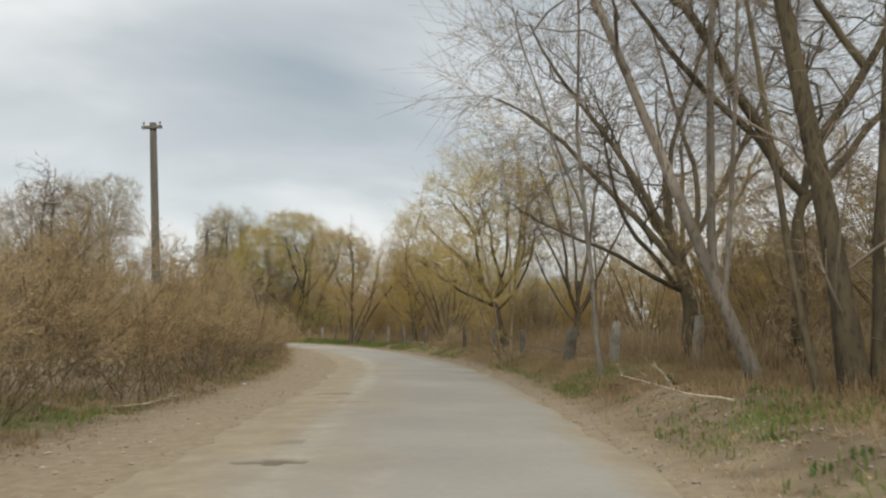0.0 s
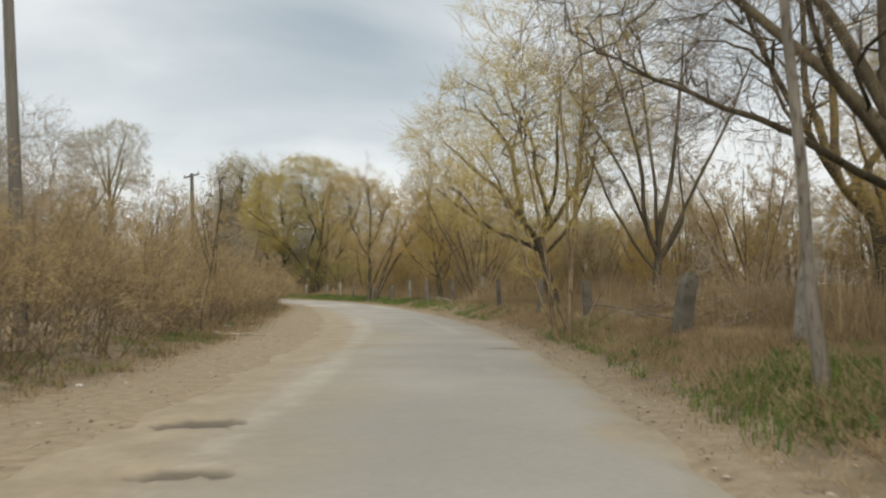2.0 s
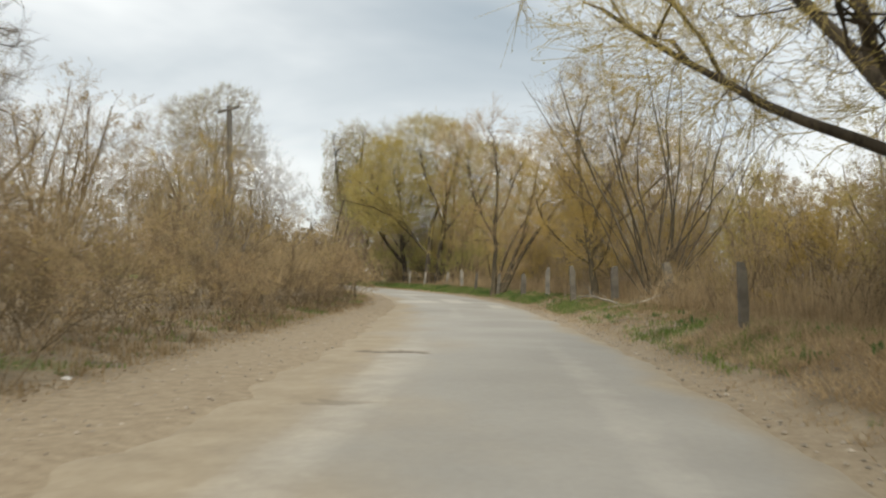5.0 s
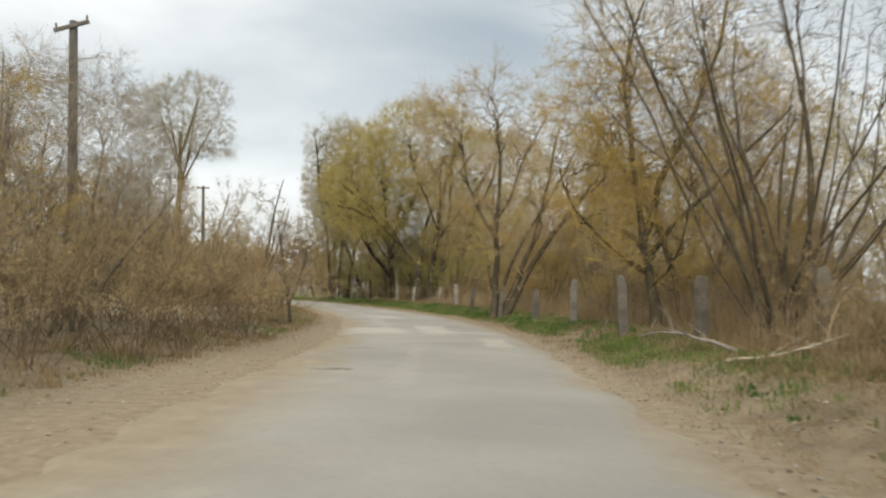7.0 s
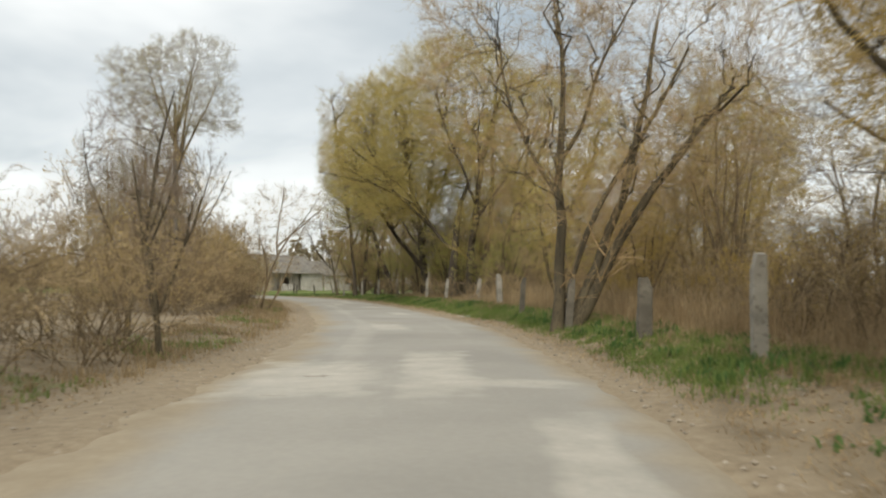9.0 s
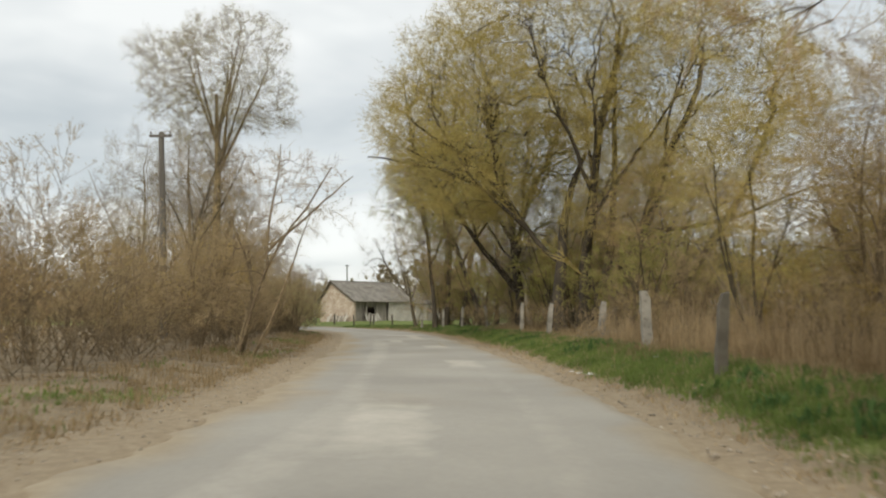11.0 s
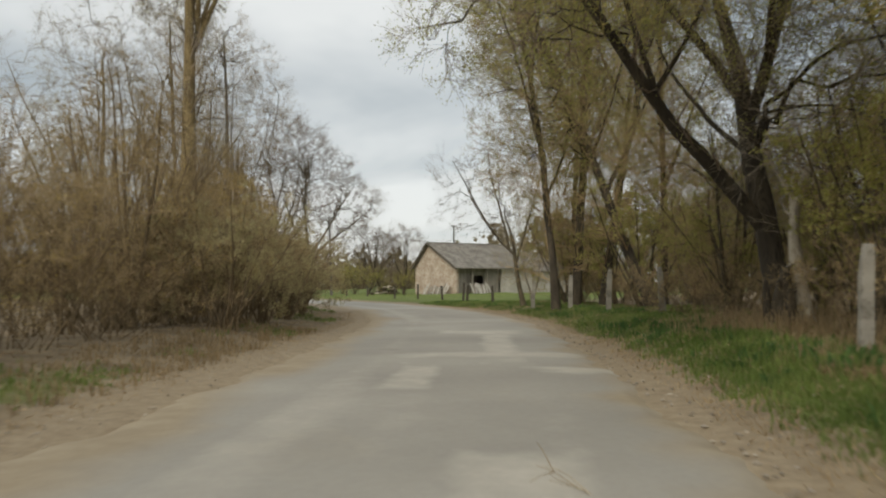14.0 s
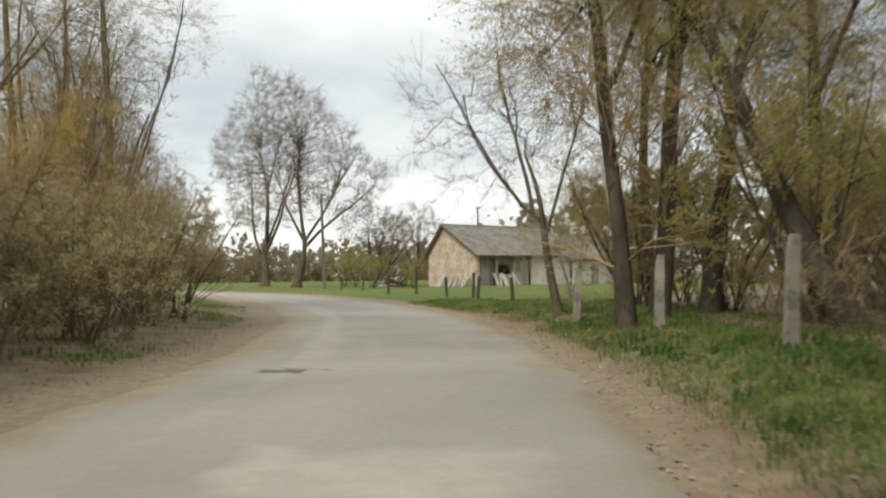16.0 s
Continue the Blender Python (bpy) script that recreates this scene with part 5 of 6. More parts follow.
woods = [as_source("tree", wood_tree(80 + k, h, bk, tw, lf, n, int(nl * 2.2), 0.34), lab, "tree", "roadside wood") for k, (h, bk, tw, lf, n, nl, lab) in enumerate([
    (9, bark_dark, twig_willow, leaf_willow, 4, 8000, "willow with a haze of yellow-green buds"), (8, bark_brown, twig_ochre, leaf_ochre, 6, 8000, "ochre many-stemmed willow coming into leaf"),
    (9.5, bark_grey, twig_grey, leaf_pale, 4, 2500, "bare grey-brown tree with fine twigs"), (7.5, bark_brown, twig_tan, leaf_tan, 7, 7000, "brown many-stemmed tree with dry leaves"),
    (8.5, bark_dark, twig_brown, leaf_green, 3, 4000, "dark-stemmed tree with a few green buds")])]
r8 = random.Random(8)
spots = []
# the wood on the right: a loose front row, then denser behind
y = 12.0
while y < 150:
    for o0, o1, keep in ((4.5, 7.0, 0.5), (8, 12, 0.55 if y < 66 else 0.8), (13, 19, 0.5 if y < 66 else 0.8), (20, 30, 0.6)):
        if r8.random() < keep:
            bx, by = along(y + r8.uniform(-2, 2), off_right=r8.uniform(o0, o1))
            kinds = (4, 2, 4) if y > 104 else (0, 1, 3, 1, 3, 2) if y > 48 else (0, 1, 2, 4, 3, 1)
            spots.append((bx, by, r8.uniform(0.8, 1.15) * (0.85 if o0 < 5 else 1.1) * ((0.74 if o0 < 7 else 0.56) if y < 66 else 0.72 if 93 < y < 120 and o0 > 7 else 0.62 if o0 > 7 else 0.85), r8.choice(kinds)))
    y += 4.4
# behind the thicket on the left
y = 14.0
while y < 128:
    if r8.random() < (0.0 if 79 < y < 122 else 0.9):
        bx, by = along(y, off_left=r8.uniform(7, 13))
        spots.append((bx, by, r8.uniform(0.5, 0.72) if y < 48 else r8.uniform(0.75, 1.0), r8.choice((2, 4, 2, 2))))
    y += 4.4
# denser cover around the bends
for yy, o, s, k in ((74, 7, 0.9, 1), (78, 9, 1.0, 3), (82, 7.5, 0.9, 1), (88, 6.5, 0.95, 3), (92, 8, 1.05, 1), (97, 7, 0.9, 1), (127, 8, 0.8, 4), (131, 9, 0.85, 2), (135, 8, 0.75, 4), (139, 10, 0.85, 2), (129, 12, 1.15, 4), (136, 15, 1.0, 2), (125, 12, 1.2, 0), (143, 14, 0.9, 4), (122, 9, 1.2, 4), (119, 12, 1.2, 0)):
    bx, by = along(yy, off_right=o)
    spots.append((bx, by, s, k))
for bx, by, s in ((-6.9, 65.8, 0.62), (-9.4, 69.6, 0.75), (-5.9, 61.0, 0.5)):
    spots.append((bx, by, s, 2))
for k in range(13):
    spots.append((r8.uniform(-27, -15) - 0.5 * k, 24 + 5.0 * k, r8.uniform(0.6, 0.85), (2, 4)[k % 2]))
scatter(woods, spots, 9)

under = [as_source("undergrowth", kind_bush(90 + k, 2.0, tw, lf, n=18, leafs=500, fine=800), lab, "bush", "undergrowth in the wood") for k, (tw, lf, lab) in enumerate([
    (twig_tan, leaf_tan, "low tan bramble tangle with dead leaves"), (twig_tan, leaf_ochre, "brown tangle of brambles and dead stems"),
    (twig_brown, leaf_green, "olive bramble tangle with small green leaves")])]
spots = []
y = 12.0
while y < 140:
    for o0, o1, s in ((3.4, 5.0, 0.7), (5.5, 8.5, 1.0), (9.5, 14, 1.3)):
        bx, by = along(y + r8.uniform(-1, 1), off_right=r8.uniform(o0, o1))
        if 28 < y < 44 and o0 < 9:
            continue
        spots.append((bx, by, s * r8.uniform(0.8, 1.2), r8.randrange(2) if y < 106 else r8.choice((1, 2, 2))))
    y += 2.9
scatter(under, spots, 10)
haze = [as_source("shrub", kind_tree(110 + k, h, bark_brown, tw, lf, 9, nl, spread=40, limbs=70, branches=200, shoots=1300, fine=4600, lo=0.05, leaf_size=0.045), lab, "shrub", "shrubs among the trunks") for k, (h, tw, lf, nl, lab) in enumerate([
    (4.2, twig_tan, leaf_tan, 7000, "tan leafless shrub filling the gap between trunks"), (3.6, twig_ochre, leaf_ochre, 8000, "ochre willow scrub with swelling buds"), (5.2, twig_willow, leaf_willow, 8000, "yellow-green willow scrub coming into leaf")])]
spots = []
y = 24.0
while y < 106:
    for o0, o1, s in ((4.8, 6.5, 0.75), (7.5, 10.5, 1.05), (12, 16, 1.3)):
        if (y > 72 and o0 > 7 and r8.random() < 0.75) or (30 < y < 46 and o0 < 5) or (46 < y < 72 and r8.random() < 0.35):
            continue
        bx, by = along(y + r8.uniform(-1.2, 1.2), off_right=r8.uniform(o0, o1))
        spots.append((bx, by, s * r8.uniform(0.75, 1.15) * (0.7 if y > 72 else 1), r8.choice((0, 0, 1, 1, 2) if y > 50 else (0, 0, 1))))
    y += 3.3
scatter(haze, spots, 14)
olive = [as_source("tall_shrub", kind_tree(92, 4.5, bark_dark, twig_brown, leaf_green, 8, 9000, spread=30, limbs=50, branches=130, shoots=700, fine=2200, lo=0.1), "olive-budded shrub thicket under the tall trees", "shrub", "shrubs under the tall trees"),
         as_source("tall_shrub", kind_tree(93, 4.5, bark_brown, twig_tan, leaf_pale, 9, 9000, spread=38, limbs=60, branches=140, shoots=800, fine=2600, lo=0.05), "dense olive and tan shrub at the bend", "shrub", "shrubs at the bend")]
spots = []
for k in range(30):
    bx, by = along(106 + 1.29 * k + r8.uniform(-1, 1), off_right=r8.uniform(4.4, 7.0) + 4.0 * (k % 3))
    spots.append((bx, by, r8.uniform(0.7, 1.1), 0))
for k in range(12):
    bx, by = along(123.5 + 1.65 * k, off_left=1.9 + 1.6 * (k % 2))
    spots.append((bx, by, r8.uniform(0.65, 0.85), 1))
spots += [(-64.5, 179.5, 0.75, 0), (-69.0, 183.0, 0.85, 0), (-62.0, 182.0, 0.6, 0), (-76.0, 190.0, 0.8, 0)]
scatter(olive, spots, 13)

# far edge of the fields
far = [as_source("far_tree", kind_tree(95 + k, 9, bk, tw, lf, 7, 3000, spread=34, limbs=24, branches=60, shoots=260, fine=300, lo=0.04, twig_r=0.03, leaf_size=0.26), lab, "tree", "trees beyond the field") for k, (bk, tw, lf, lab) in enumerate([
    (bark_brown, twig_tan, leaf_far_haze, "distant hazy brown tree"), (bark_dark, twig_brown, leaf_far_haze, "distant dark-stemmed tree in a hedge line")])]
far.append(as_source("far_shrub", kind_tree(98, 6, bark_brown, twig_tan, leaf_far_haze, 14, 3600, spread=62, limbs=40, branches=80, shoots=200, fine=200, lo=0.02, twig_r=0.02, leaf_size=0.24), "brown shrub of a hedge beyond the field", "shrub", "trees beyond the field"))
spots = []
for k in range(110):
    a = radians(20 + 62 * k / 109 + r8.uniform(-0.4, 0.4))
    d = r8.uniform(200, 250)
    big = k % 9 == 0
    spots.append((-18 - d * math.sin(a), 119 + d * math.cos(a), r8.uniform(0.5, 0.7) if big else r8.uniform(1.2, 1.8), (k // 6) % 2 if big else 2))
for k in range(18):
    spots.append((-58 - 4.5 * k + r8.uniform(-2, 2), 112 - 3 * k + r8.uniform(-6, 10), r8.uniform(0.45, 0.7), k))
for k in range(28):
    spots.append((-62 + 3.2 * k, 212 + r8.uniform(-10, 10), r8.uniform(1.3, 2.0), 2))
for k in range(120):
    a = radians(18 + 66 * k / 119 + r8.uniform(-0.3, 0.3))
    d = r8.uniform(195, 215)
    spots.append((-18 - d * math.sin(a), 119 + d * math.cos(a), r8.uniform(0.9, 1.3), 2))
scatter(far, spots, 11)


# ---------------------------------------------------------------- grass, weeds, litter
def tufts(name, X, Y, Z, blades, height, width, seed, mat, label, category):
    rng = np.random.default_rng(seed)
    k = len(X) * blades
    c = np.repeat(np.stack([X, Y, Z], 1), blades, 0) + np.c_[rng.normal(0, 0.07, (k, 2)), np.full(k, -0.02)]
    a = rng.uniform(0, 2 * math.pi, k)
    lean = rng.uniform(0.05, 0.75, k)
    h = np.repeat(height, blades) * rng.uniform(0.5, 1.15, k)
    d = np.c_[np.cos(a), np.sin(a), np.zeros(k)]
    s = np.c_[-np.sin(a), np.cos(a), np.zeros(k)] * (width * rng.uniform(0.6, 1.2, k))[:, None]
    up = np.array([0, 0, 1.0])
    m = c + d * (lean * h * 0.35)[:, None] + up * (h * 0.6)[:, None]
    t = c + d * (lean * h)[:, None] + up * (h * (1 - 0.35 * lean))[:, None]
    V = np.stack([c - s, c + s, m + s * 0.8, m - s * 0.8, t], 1).reshape(-1, 3)
    q = np.arange(k)[:, None] * 5
    me = mesh_from(name, [(V, np.concatenate([q + [0, 1, 2], q + [0, 2, 3], q + [3, 2, 4]]), 0, False)], [mat])
    return tagged(new(name, me), label, category, kind="stuff")


def verge_points(n, seed, y0, y1, o0, o1, side, field=None, power=1.0):
    rng = np.random.default_rng(seed)
    s = rng.uniform(np.argmin(np.abs(LINE[:, 1] - y0)), np.argmin(np.abs(LINE[:, 1] - y1)), n)
    i = s.astype(int)
    o = o0 + (o1 - o0) * rng.random(n) ** power
    u = -o if side == "right" else road_width(LINE[i, 1]) + dirt_width(LINE[i, 1]) + o
    p = LINE[i] + LINE_T[i] * ((s - i) * 0.5)[:, None] + LINE_N[i] * u[:, None]
    if field is not None:
        p = p[field(p[:, 0], p[:, 1]) > rng.uniform(-0.25, 0.6, len(p))]
    return p[:, 0], p[:, 1], lie(p[:, 0], p[:, 1])[0]


gx1, gy1, gz1 = verge_points(26000, 1, 11, 150, 0.6, 2.7, "right", lambda x, y: 0.1 + waves(x, y, 12, 6.0) - 0.3 * (1 - step01(40, 62, y)) + 0.2 * step01(80, 95, y) + 0.35 * waves(x, y, 16, 1.2))
tufts("verge_grass", gx1, gy1, gz1, 6, np.random.default_rng(2).uniform(0.05, 0.2, len(gx1)), 0.008, 3, grass_green, "fresh green grass tufts on the verge", "grass")
gx8, gy8, gz8 = verge_points(9000, 47, 66, 118, 0.85, 2.8, "right", lambda x, y: 0.05 + 0.5 * step01(86, 94, y) + 1.1 * waves(x, y, 30, 3.2))
tufts("verge_grass", gx8, gy8, gz8, 8, np.random.default_rng(48).uniform(0.07, 0.22, len(gx8)), 0.009, 49, grass_green, "lush bright green grass clumps below the posts", "grass")
hx2, hy2, hz2 = verge_points(1500, 61, 70, 132, 1.0, 2.8, "right", lambda x, y: -0.2 + 1.2 * waves(x, y, 30, 3.2))
tufts("verge_herbs", hx2, hy2, hz2, 12, np.random.default_rng(62).uniform(0.10, 0.26, len(hx2)), 0.028, 63, herb_green, "leafy green herb clumps among the grass", "herbs")
gx9, gy9, gz9 = verge_points(9000, 64, 116, 148, 2.2, 7.0, "right", lambda x, y: 0.3 + waves(x, y, 31, 2.6))
tufts("verge_grass", gx9, gy9, gz9, 7, np.random.default_rng(65).uniform(0.06, 0.18, len(gx9)), 0.010, 66, grass_green, "short green grass under the tall trees", "grass")
gx7, gy7, gz7 = verge_points(900, 44, 30.2, 38.5, 0.7, 1.6, "right", lambda x, y: 0.1 + 0.9 * waves(x, y, 29, 2.0))
tufts("verge_grass", gx7, gy7, gz7, 8, np.random.default_rng(45).uniform(0.06, 0.16, len(gx7)), 0.008, 46, grass_green, "lush green grass patches before the brush heaps", "grass")
gx6, gy6, gz6 = verge_points(1100, 41, 23.8, 27.4, 0.8, 2.0, "right", lambda x, y: 0.25 + 0.7 * waves(x, y, 19, 1.4))
tufts("verge_grass", gx6, gy6, gz6, 7, np.random.default_rng(42).uniform(0.06, 0.17, len(gx6)), 0.008, 43, grass_green, "lush green grass patch beside the dirt edge", "grass")
hx1, hy1, hz1 = verge_points(3600, 31, 14, 150, 0.9, 3.4, "right", lambda x, y: -0.35 + waves(x, y, 17, 2.2) + 0.5 * step01(112, 120, y))
tufts("verge_herbs", hx1, hy1, hz1, 9, np.random.default_rng(32).uniform(0.08, 0.2, len(hx1)), 0.022, 33, herb_green, "broad-leaved dark green herbs in the verge", "herbs")
gx2, gy2, gz2 = verge_points(7000, 4, 11, 150, 0.4, 2.2, "left", lambda x, y: waves(x, y, 13, 5.0) - 0.1)
tufts("verge_grass", gx2, gy2, gz2, 6, np.random.default_rng(5).uniform(0.06, 0.18, len(gx2)), 0.01, 6, grass_green, "short green grass at the foot of the thicket", "grass")
gx3, gy3, gz3 = verge_points(26000, 7, 11, 122, 1.6, 8.5, "right", lambda x, y: 0.4 + waves(x, y, 14, 4.0), 1.2)
tufts("dry_grass", gx3, gy3, gz3, 7, np.random.default_rng(8).uniform(0.15, 0.6, len(gx3)) * np.clip(lie(gx3, gy3)[1] * -0.33 - 0.2, 0.3, 1.2), 0.009, 9, grass_dry, "tan dry grass and weeds among the posts", "dry grass")
gx5, gy5, gz5 = verge_points(7000, 35, 22, 106, 2.9, 8.0, "right", lambda x, y: 0.3 + waves(x, y, 18, 3.5))
tufts("tall_weeds", gx5, gy5, gz5, 7, np.random.default_rng(36).uniform(0.5, 1.5, len(gx5)), 0.006, 37, weed_tan, "tall tan dead weeds standing between the trunks", "dry weeds")
gx4, gy4, gz4 = verge_points(6000, 10, 8, 126, 0.2, 2.4, "left", lambda x, y: 0.3 + waves(x, y, 15, 3.0))
tufts("dry_grass", gx4, gy4, gz4, 6, np.random.default_rng(11).uniform(0.08, 0.3, len(gx4)), 0.009, 12, grass_dry, "dry grass and leaf litter under the thicket", "dry grass")


def straw(X, Y, Z, blades, height, seed, label):
    rng = np.random.default_rng(seed)
    k = len(X) * blades
    c = np.repeat(np.stack([X, Y, Z], 1), blades, 0) + np.c_[rng.normal(0, 0.12, (k, 2)), np.full(k, -0.01)]
    a, lean = rng.uniform(0, 2 * math.pi, k), rng.uniform(0.3, 2.2, k)
    h = height * rng.uniform(0.4, 1.4, k)
    d = np.c_[np.cos(a), np.sin(a), np.zeros(k)]
    s = np.c_[-np.sin(a), np.cos(a), np.zeros(k)] * 0.007
    V = np.stack([c - s, c + s, c + d * (lean * h)[:, None] + np.array([0, 0, 1.0]) * h[:, None]], 1).reshape(-1, 3)
    me = mesh_from("straw", [(V, np.arange(k)[:, None] * 3 + [0, 1, 2], 0, False)], [weed_tan])
    tagged(new("straw", me), label, "dry grass", kind="stuff")


sx, sy, sz = verge_points(38000, 50, 10, 146, 0.35, 6.0, "right", None, 1.1)
straw(sx, sy, sz, 5, 0.07, 51, "flattened dry straw on the bank")
sx, sy, sz = verge_points(26000, 54, 22, 52, 0.9, 7.5, "right", None, 1.0)
straw(sx, sy, sz, 6, 0.13, 55, "tangled dead weeds and straw by the brush heaps")
sx, sy, sz = verge_points(11000, 52, 8, 140, -0.2, 3.0, "left", None, 1.2)
straw(sx, sy, sz, 4, 0.05, 53, "flattened dry straw under the thicket")


def chips(name, X, Y, Z, size, seed, mat, label, category):
    """Small irregular lumps: stones and crumbs of asphalt."""
    rng = np.random.default_rng(seed)
    k = len(X)
    base = np.array([(1, 0, 0), (0, 1, 0), (-1, 0, 0), (0, -1, 0), (0, 0, 0.7), (0, 0, -0.5)], float)
    V = base[None] * rng.uniform(0.6, 1.3, (k, 6, 1)) * (size * rng.uniform(0.4, 1.6, k))[:, None, None] + np.stack([X, Y, Z + 0.25 * size], 1)[:, None]
    F = np.array([(0, 1, 4), (1, 2, 4), (2, 3, 4), (3, 0, 4), (1, 0, 5), (2, 1, 5), (3, 2, 5), (0, 3, 5)])
    me = mesh_from(name, [(V.reshape(-1, 3), (np.arange(k)[:, None, None] * 6 + F).reshape(-1, 3), 0, False)], [mat])
    return tagged(new(name, me), label, category, kind="stuff")


stone = material("stone", (0.26, 0.22, 0.165), (0.42, 0.37, 0.30), island=0.4, fine=20)
dead_leaf = material("dead_leaf", (0.30, 0.21, 0.12), (0.45, 0.34, 0.21), island=0.4, fine=9, bump=0.0)
sx, sy, sz = verge_points(5000, 20, 11, 140, -0.1, 1.5, "right")
chips("gravel", sx, sy, sz, 0.022, 21, stone, "loose stones along the asphalt's edge", "gravel")
sx, sy, sz = verge_points(4500, 22, 11, 126, -2.4, 0.8, "left")
chips("gravel", sx, sy, sz, 0.02, 23, stone, "loose stones on the dirt shoulder", "gravel")


def leaf_litter(X, Y, Z, size, seed, label):
    rng = np.random.default_rng(seed)
    P = np.stack([X, Y, Z + 0.012], 1)
    a = rng.uniform(0, 6.28, len(X))
    s = size * rng.uniform(0.5, 1.4, len(X))
    d, e = np.c_[np.cos(a), np.sin(a), rng.uniform(-0.3, 0.5, len(X))] * s[:, None], np.c_[-np.sin(a), np.cos(a), rng.uniform(-0.3, 0.3, len(X))] * 0.5 * s[:, None]
    V = np.stack([P - d, P + e + [0, 0, 0.012], P + d, P - e + [0, 0, 0.012]], 1).reshape(-1, 3)
    q = np.arange(len(X))[:, None] * 4
    me = mesh_from("leaf_litter", [(V, np.concatenate([q + [0, 1, 2], q + [0, 2, 3]]), 0, False)], [dead_leaf])
    tagged(new("leaf_litter", me), label, "leaf litter", kind="stuff")


sx, sy, sz = verge_points(34000, 24, 11, 145, 0.7, 7.0, "right")
leaf_litter(sx, sy, sz, 0.03, 25, "brown dead leaves on the bank")
sx, sy, sz = verge_points(9000, 26, 8, 126, 0.0, 3.0, "left")
leaf_litter(sx, sy, sz, 0.03, 27, "brown dead leaves under the thicket")


def fallen_branch(x, y, az, length, r, seed, mat, label, lift=0.05, tilt=84):
    rng = np.random.default_rng(seed)
    P, R = stem_paths([(0, 0, 0, az, tilt, length, r, 0.0)], rng, 9, 0.09)
    Q, S = sprout(P, R, 7, rng, 0.25, 0.95, 45, 0.4, 5, 0.15, 0.02, 0.6, 0.006)
    ob = thing("fallen_branch", pose(x, y, gz(x, y) + lift), label, "branch", "fallen branches")
    part("limb", mesh_from("limb", [(*tubes(P, R, 7), 0, True)], [mat]), None, ob)
    for q, s in zip(Q, S):
        part("side_twig", mesh_from("side_twig", [(*tubes(q[None], s[None], 4), 0, True)], [mat]), None, ob)


def brush_heap(x, y, size, n, seed, mats, label):
    ob = thing("brush_heap", pose(x, y, gz(x, y)), label, "brushwood", "heaps of cut branches")
    rng = np.random.default_rng(seed)
    for k in range(n):
        a = rng.uniform(0, 360)
        length = size * rng.uniform(0.8, 1.8)
        c = rng.normal(0, size * 0.35, 2)
        s = radians(a)
        P, R = stem_paths([(c[0] - math.sin(s) * length / 2, c[1] - math.cos(s) * length / 2, 0.02 + 0.35 * size * rng.random() ** 1.6, a, rng.uniform(70, 96), length, rng.uniform(0.0035, 0.011), 0.0)], rng, 6, 0.24)
        P[..., 2] = np.maximum(P[..., 2], 0.01)
        part("stick", mesh_from("stick", [(*tubes(P, R, 5), 0, True)], [mats[k % len(mats)]]), None, ob)


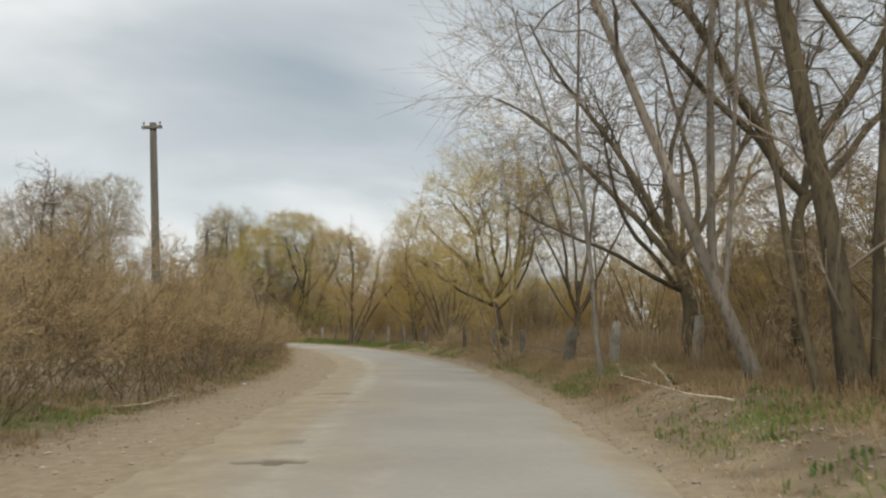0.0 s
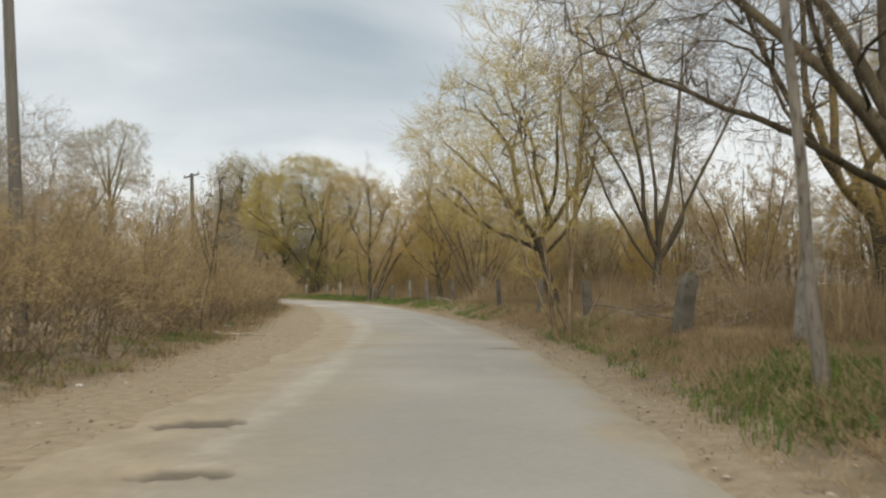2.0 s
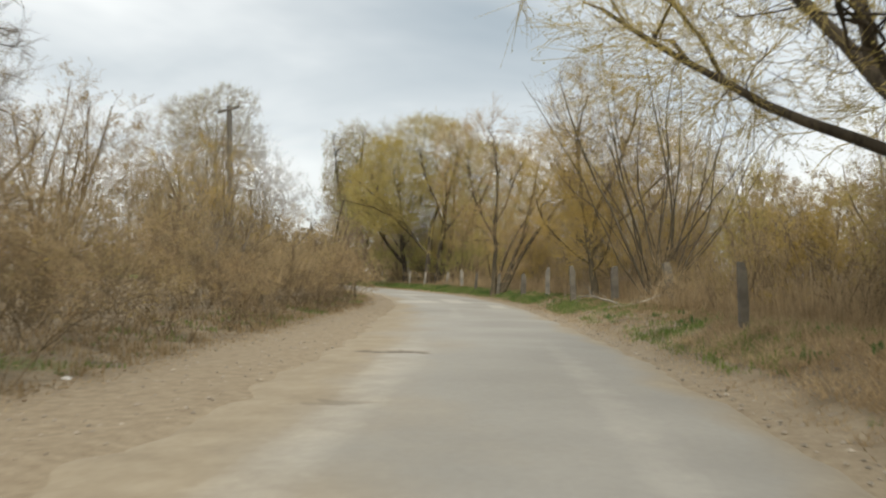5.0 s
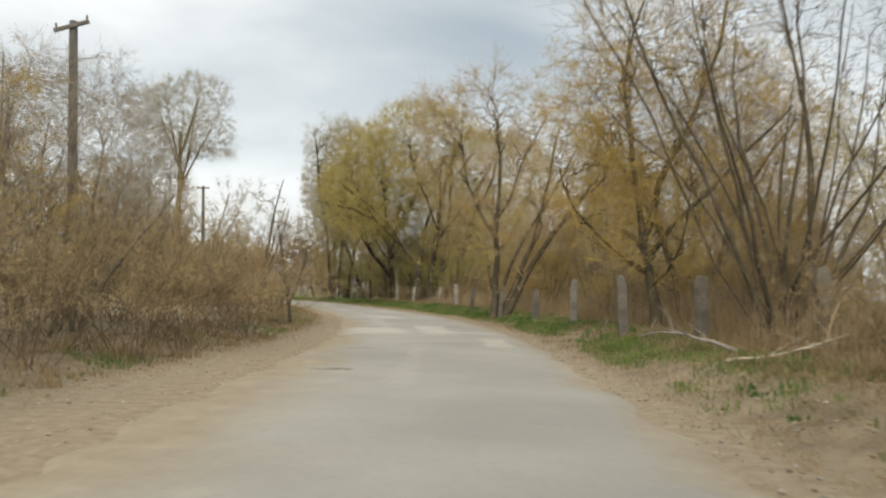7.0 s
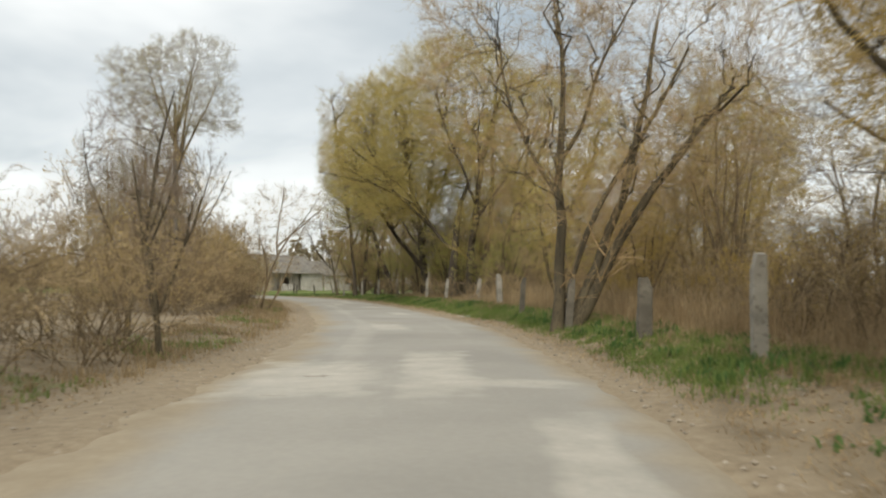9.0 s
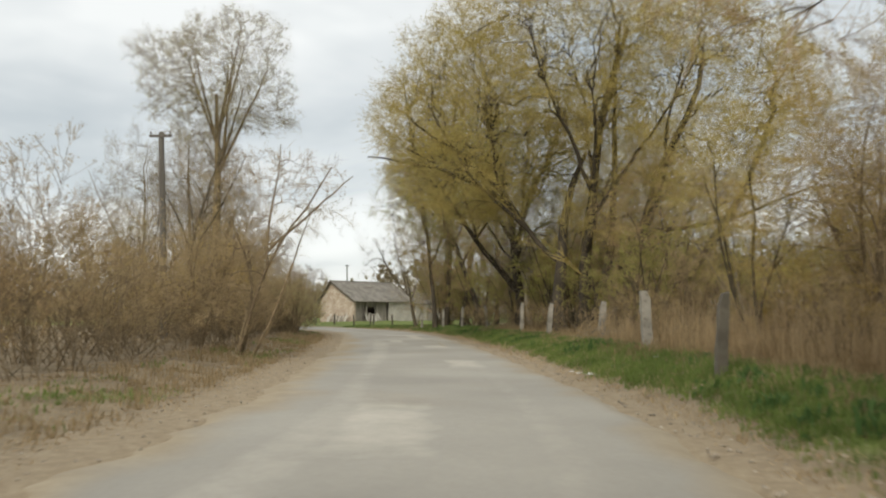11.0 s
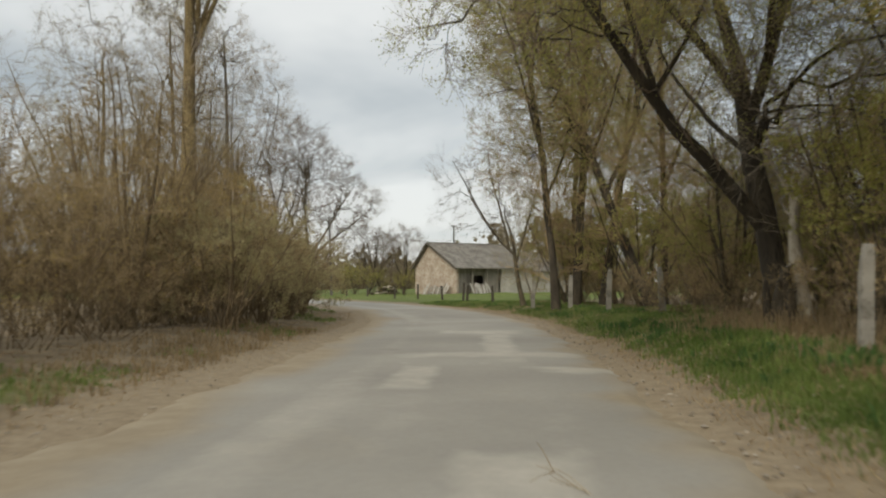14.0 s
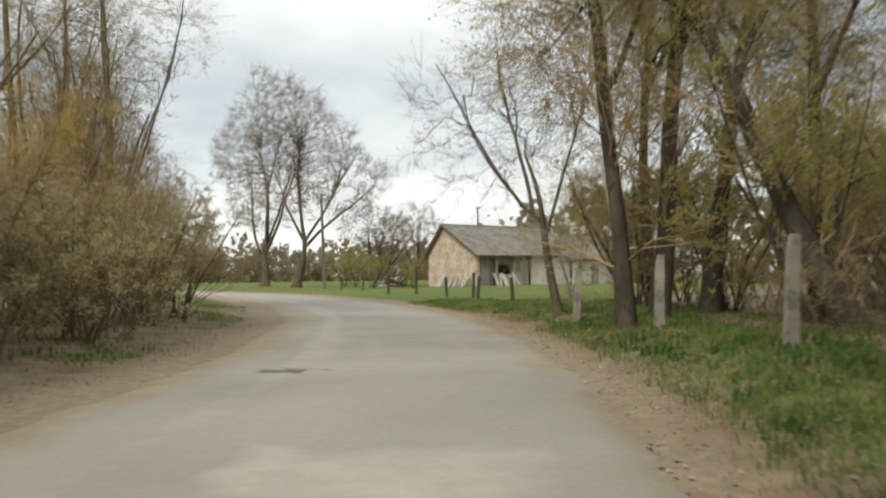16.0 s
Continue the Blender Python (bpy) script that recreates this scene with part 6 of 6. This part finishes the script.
for k, (x, y, s, n) in enumerate([(10.6, 33.4, 0.9, 70), (11.4, 36.6, 1.5, 90), (12.6, 39.0, 1.5, 54), (12.0, 33.2, 1.4, 54), (10.6, 41.4, 1.0, 26), (10.3, 35.4, 1.0, 70), (12.2, 35.2, 1.3, 80), (13.8, 36.4, 1.5, 60), (11.0, 31.4, 0.9, 50), (11.2, 39.2, 1.1, 40), (-7.0, 104.7, 1.0, 70), (6.9, 63.2, 0.9, 24)]):
    brush_heap(x, y, s, n, 120 + k, (twig_tan, weed_tan, bark_grey, wood_pale, twig_brown, weed_tan), "tangled heap of pale dead sticks in the verge")
for k, (x, y, az, l, r, mat) in enumerate([(9.5, 18.6, -70, 1.5, 0.016, wood_pale), (9.0, 23.4, 80, 2.0, 0.07, bark_dark), (10.2, 35.5, 60, 3.0, 0.07, wood_pale), (11.0, 37.0, 75, 3.2, 0.05, wood_pale),
                                        (10.5, 33.2, -80, 2.2, 0.02, bark_grey), (12.0, 34.5, 30, 3.2, 0.06, bark_grey), (5.6, 62.2, 110, 1.6, 0.025, wood_pale), (6.0, 64.0, -60, 1.8, 0.04, bark_grey), (-6.0, 103.0, 60, 2.2, 0.025, wood_pale)]):
    fallen_branch(x, y, az, l, r, 70 + k, mat, "bleached fallen branch lying in the verge" if mat is wood_pale else "dark fallen branch lying among dead leaves")
for k, (x, y, az, l, r) in enumerate([(-13.0, 109.0, -80, 1.1, 0.012), (-12.6, 108.4, 95, 0.9, 0.012), (-0.3, 40.6, 100, 2.4, 0.03), (0.6, 22.0, 80, 1.1, 0.02), (0.4, 19.8, -40, 0.8, 0.02), (3.8, 71.5, 10, 1.0, 0.012)]):
    fallen_branch(x, y, az, l, r, 90 + k, wood_pale, "thin dry stick on the ground", 0.03, 88)


def litter(x, y, s, seed):
    rng = random.Random(seed)
    bm = bmesh.new()
    bmesh.ops.create_icosphere(bm, subdivisions=2, radius=1)
    for v in bm.verts:
        k = 1 + rng.uniform(-0.3, 0.3)
        v.co = Vector((v.co.x * s * k, v.co.y * s * 0.7 * k, max(v.co.z, -0.3) * s * 0.45 * k))
    me = bpy.data.meshes.new("litter")
    bm.to_mesh(me)
    bm.free()
    me.materials.append(litter_white)
    ob = new("litter", me)
    ob.location = (x, y, gz(x, y) + 0.1 * s)
    tagged(ob, "crumpled white scrap of litter in the verge", "litter", "litter by the lane")


for k, (x, y, s) in enumerate([(-0.93, 44.1, 0.13), (-0.4, 45.2, 0.06), (1.3, 29.0, 0.05), (-5.6, 96.3, 0.09), (-6.0, 97.0, 0.07), (-5.85, 96.8, 0.05), (-6.2, 97.3, 0.06), (-5.3, 96.9, 0.05), (-7.4, 100.2, 0.06), (-4.4, 96.6, 0.08), (3.0, 41.8, 0.045)]):
    litter(x, y, s, k)
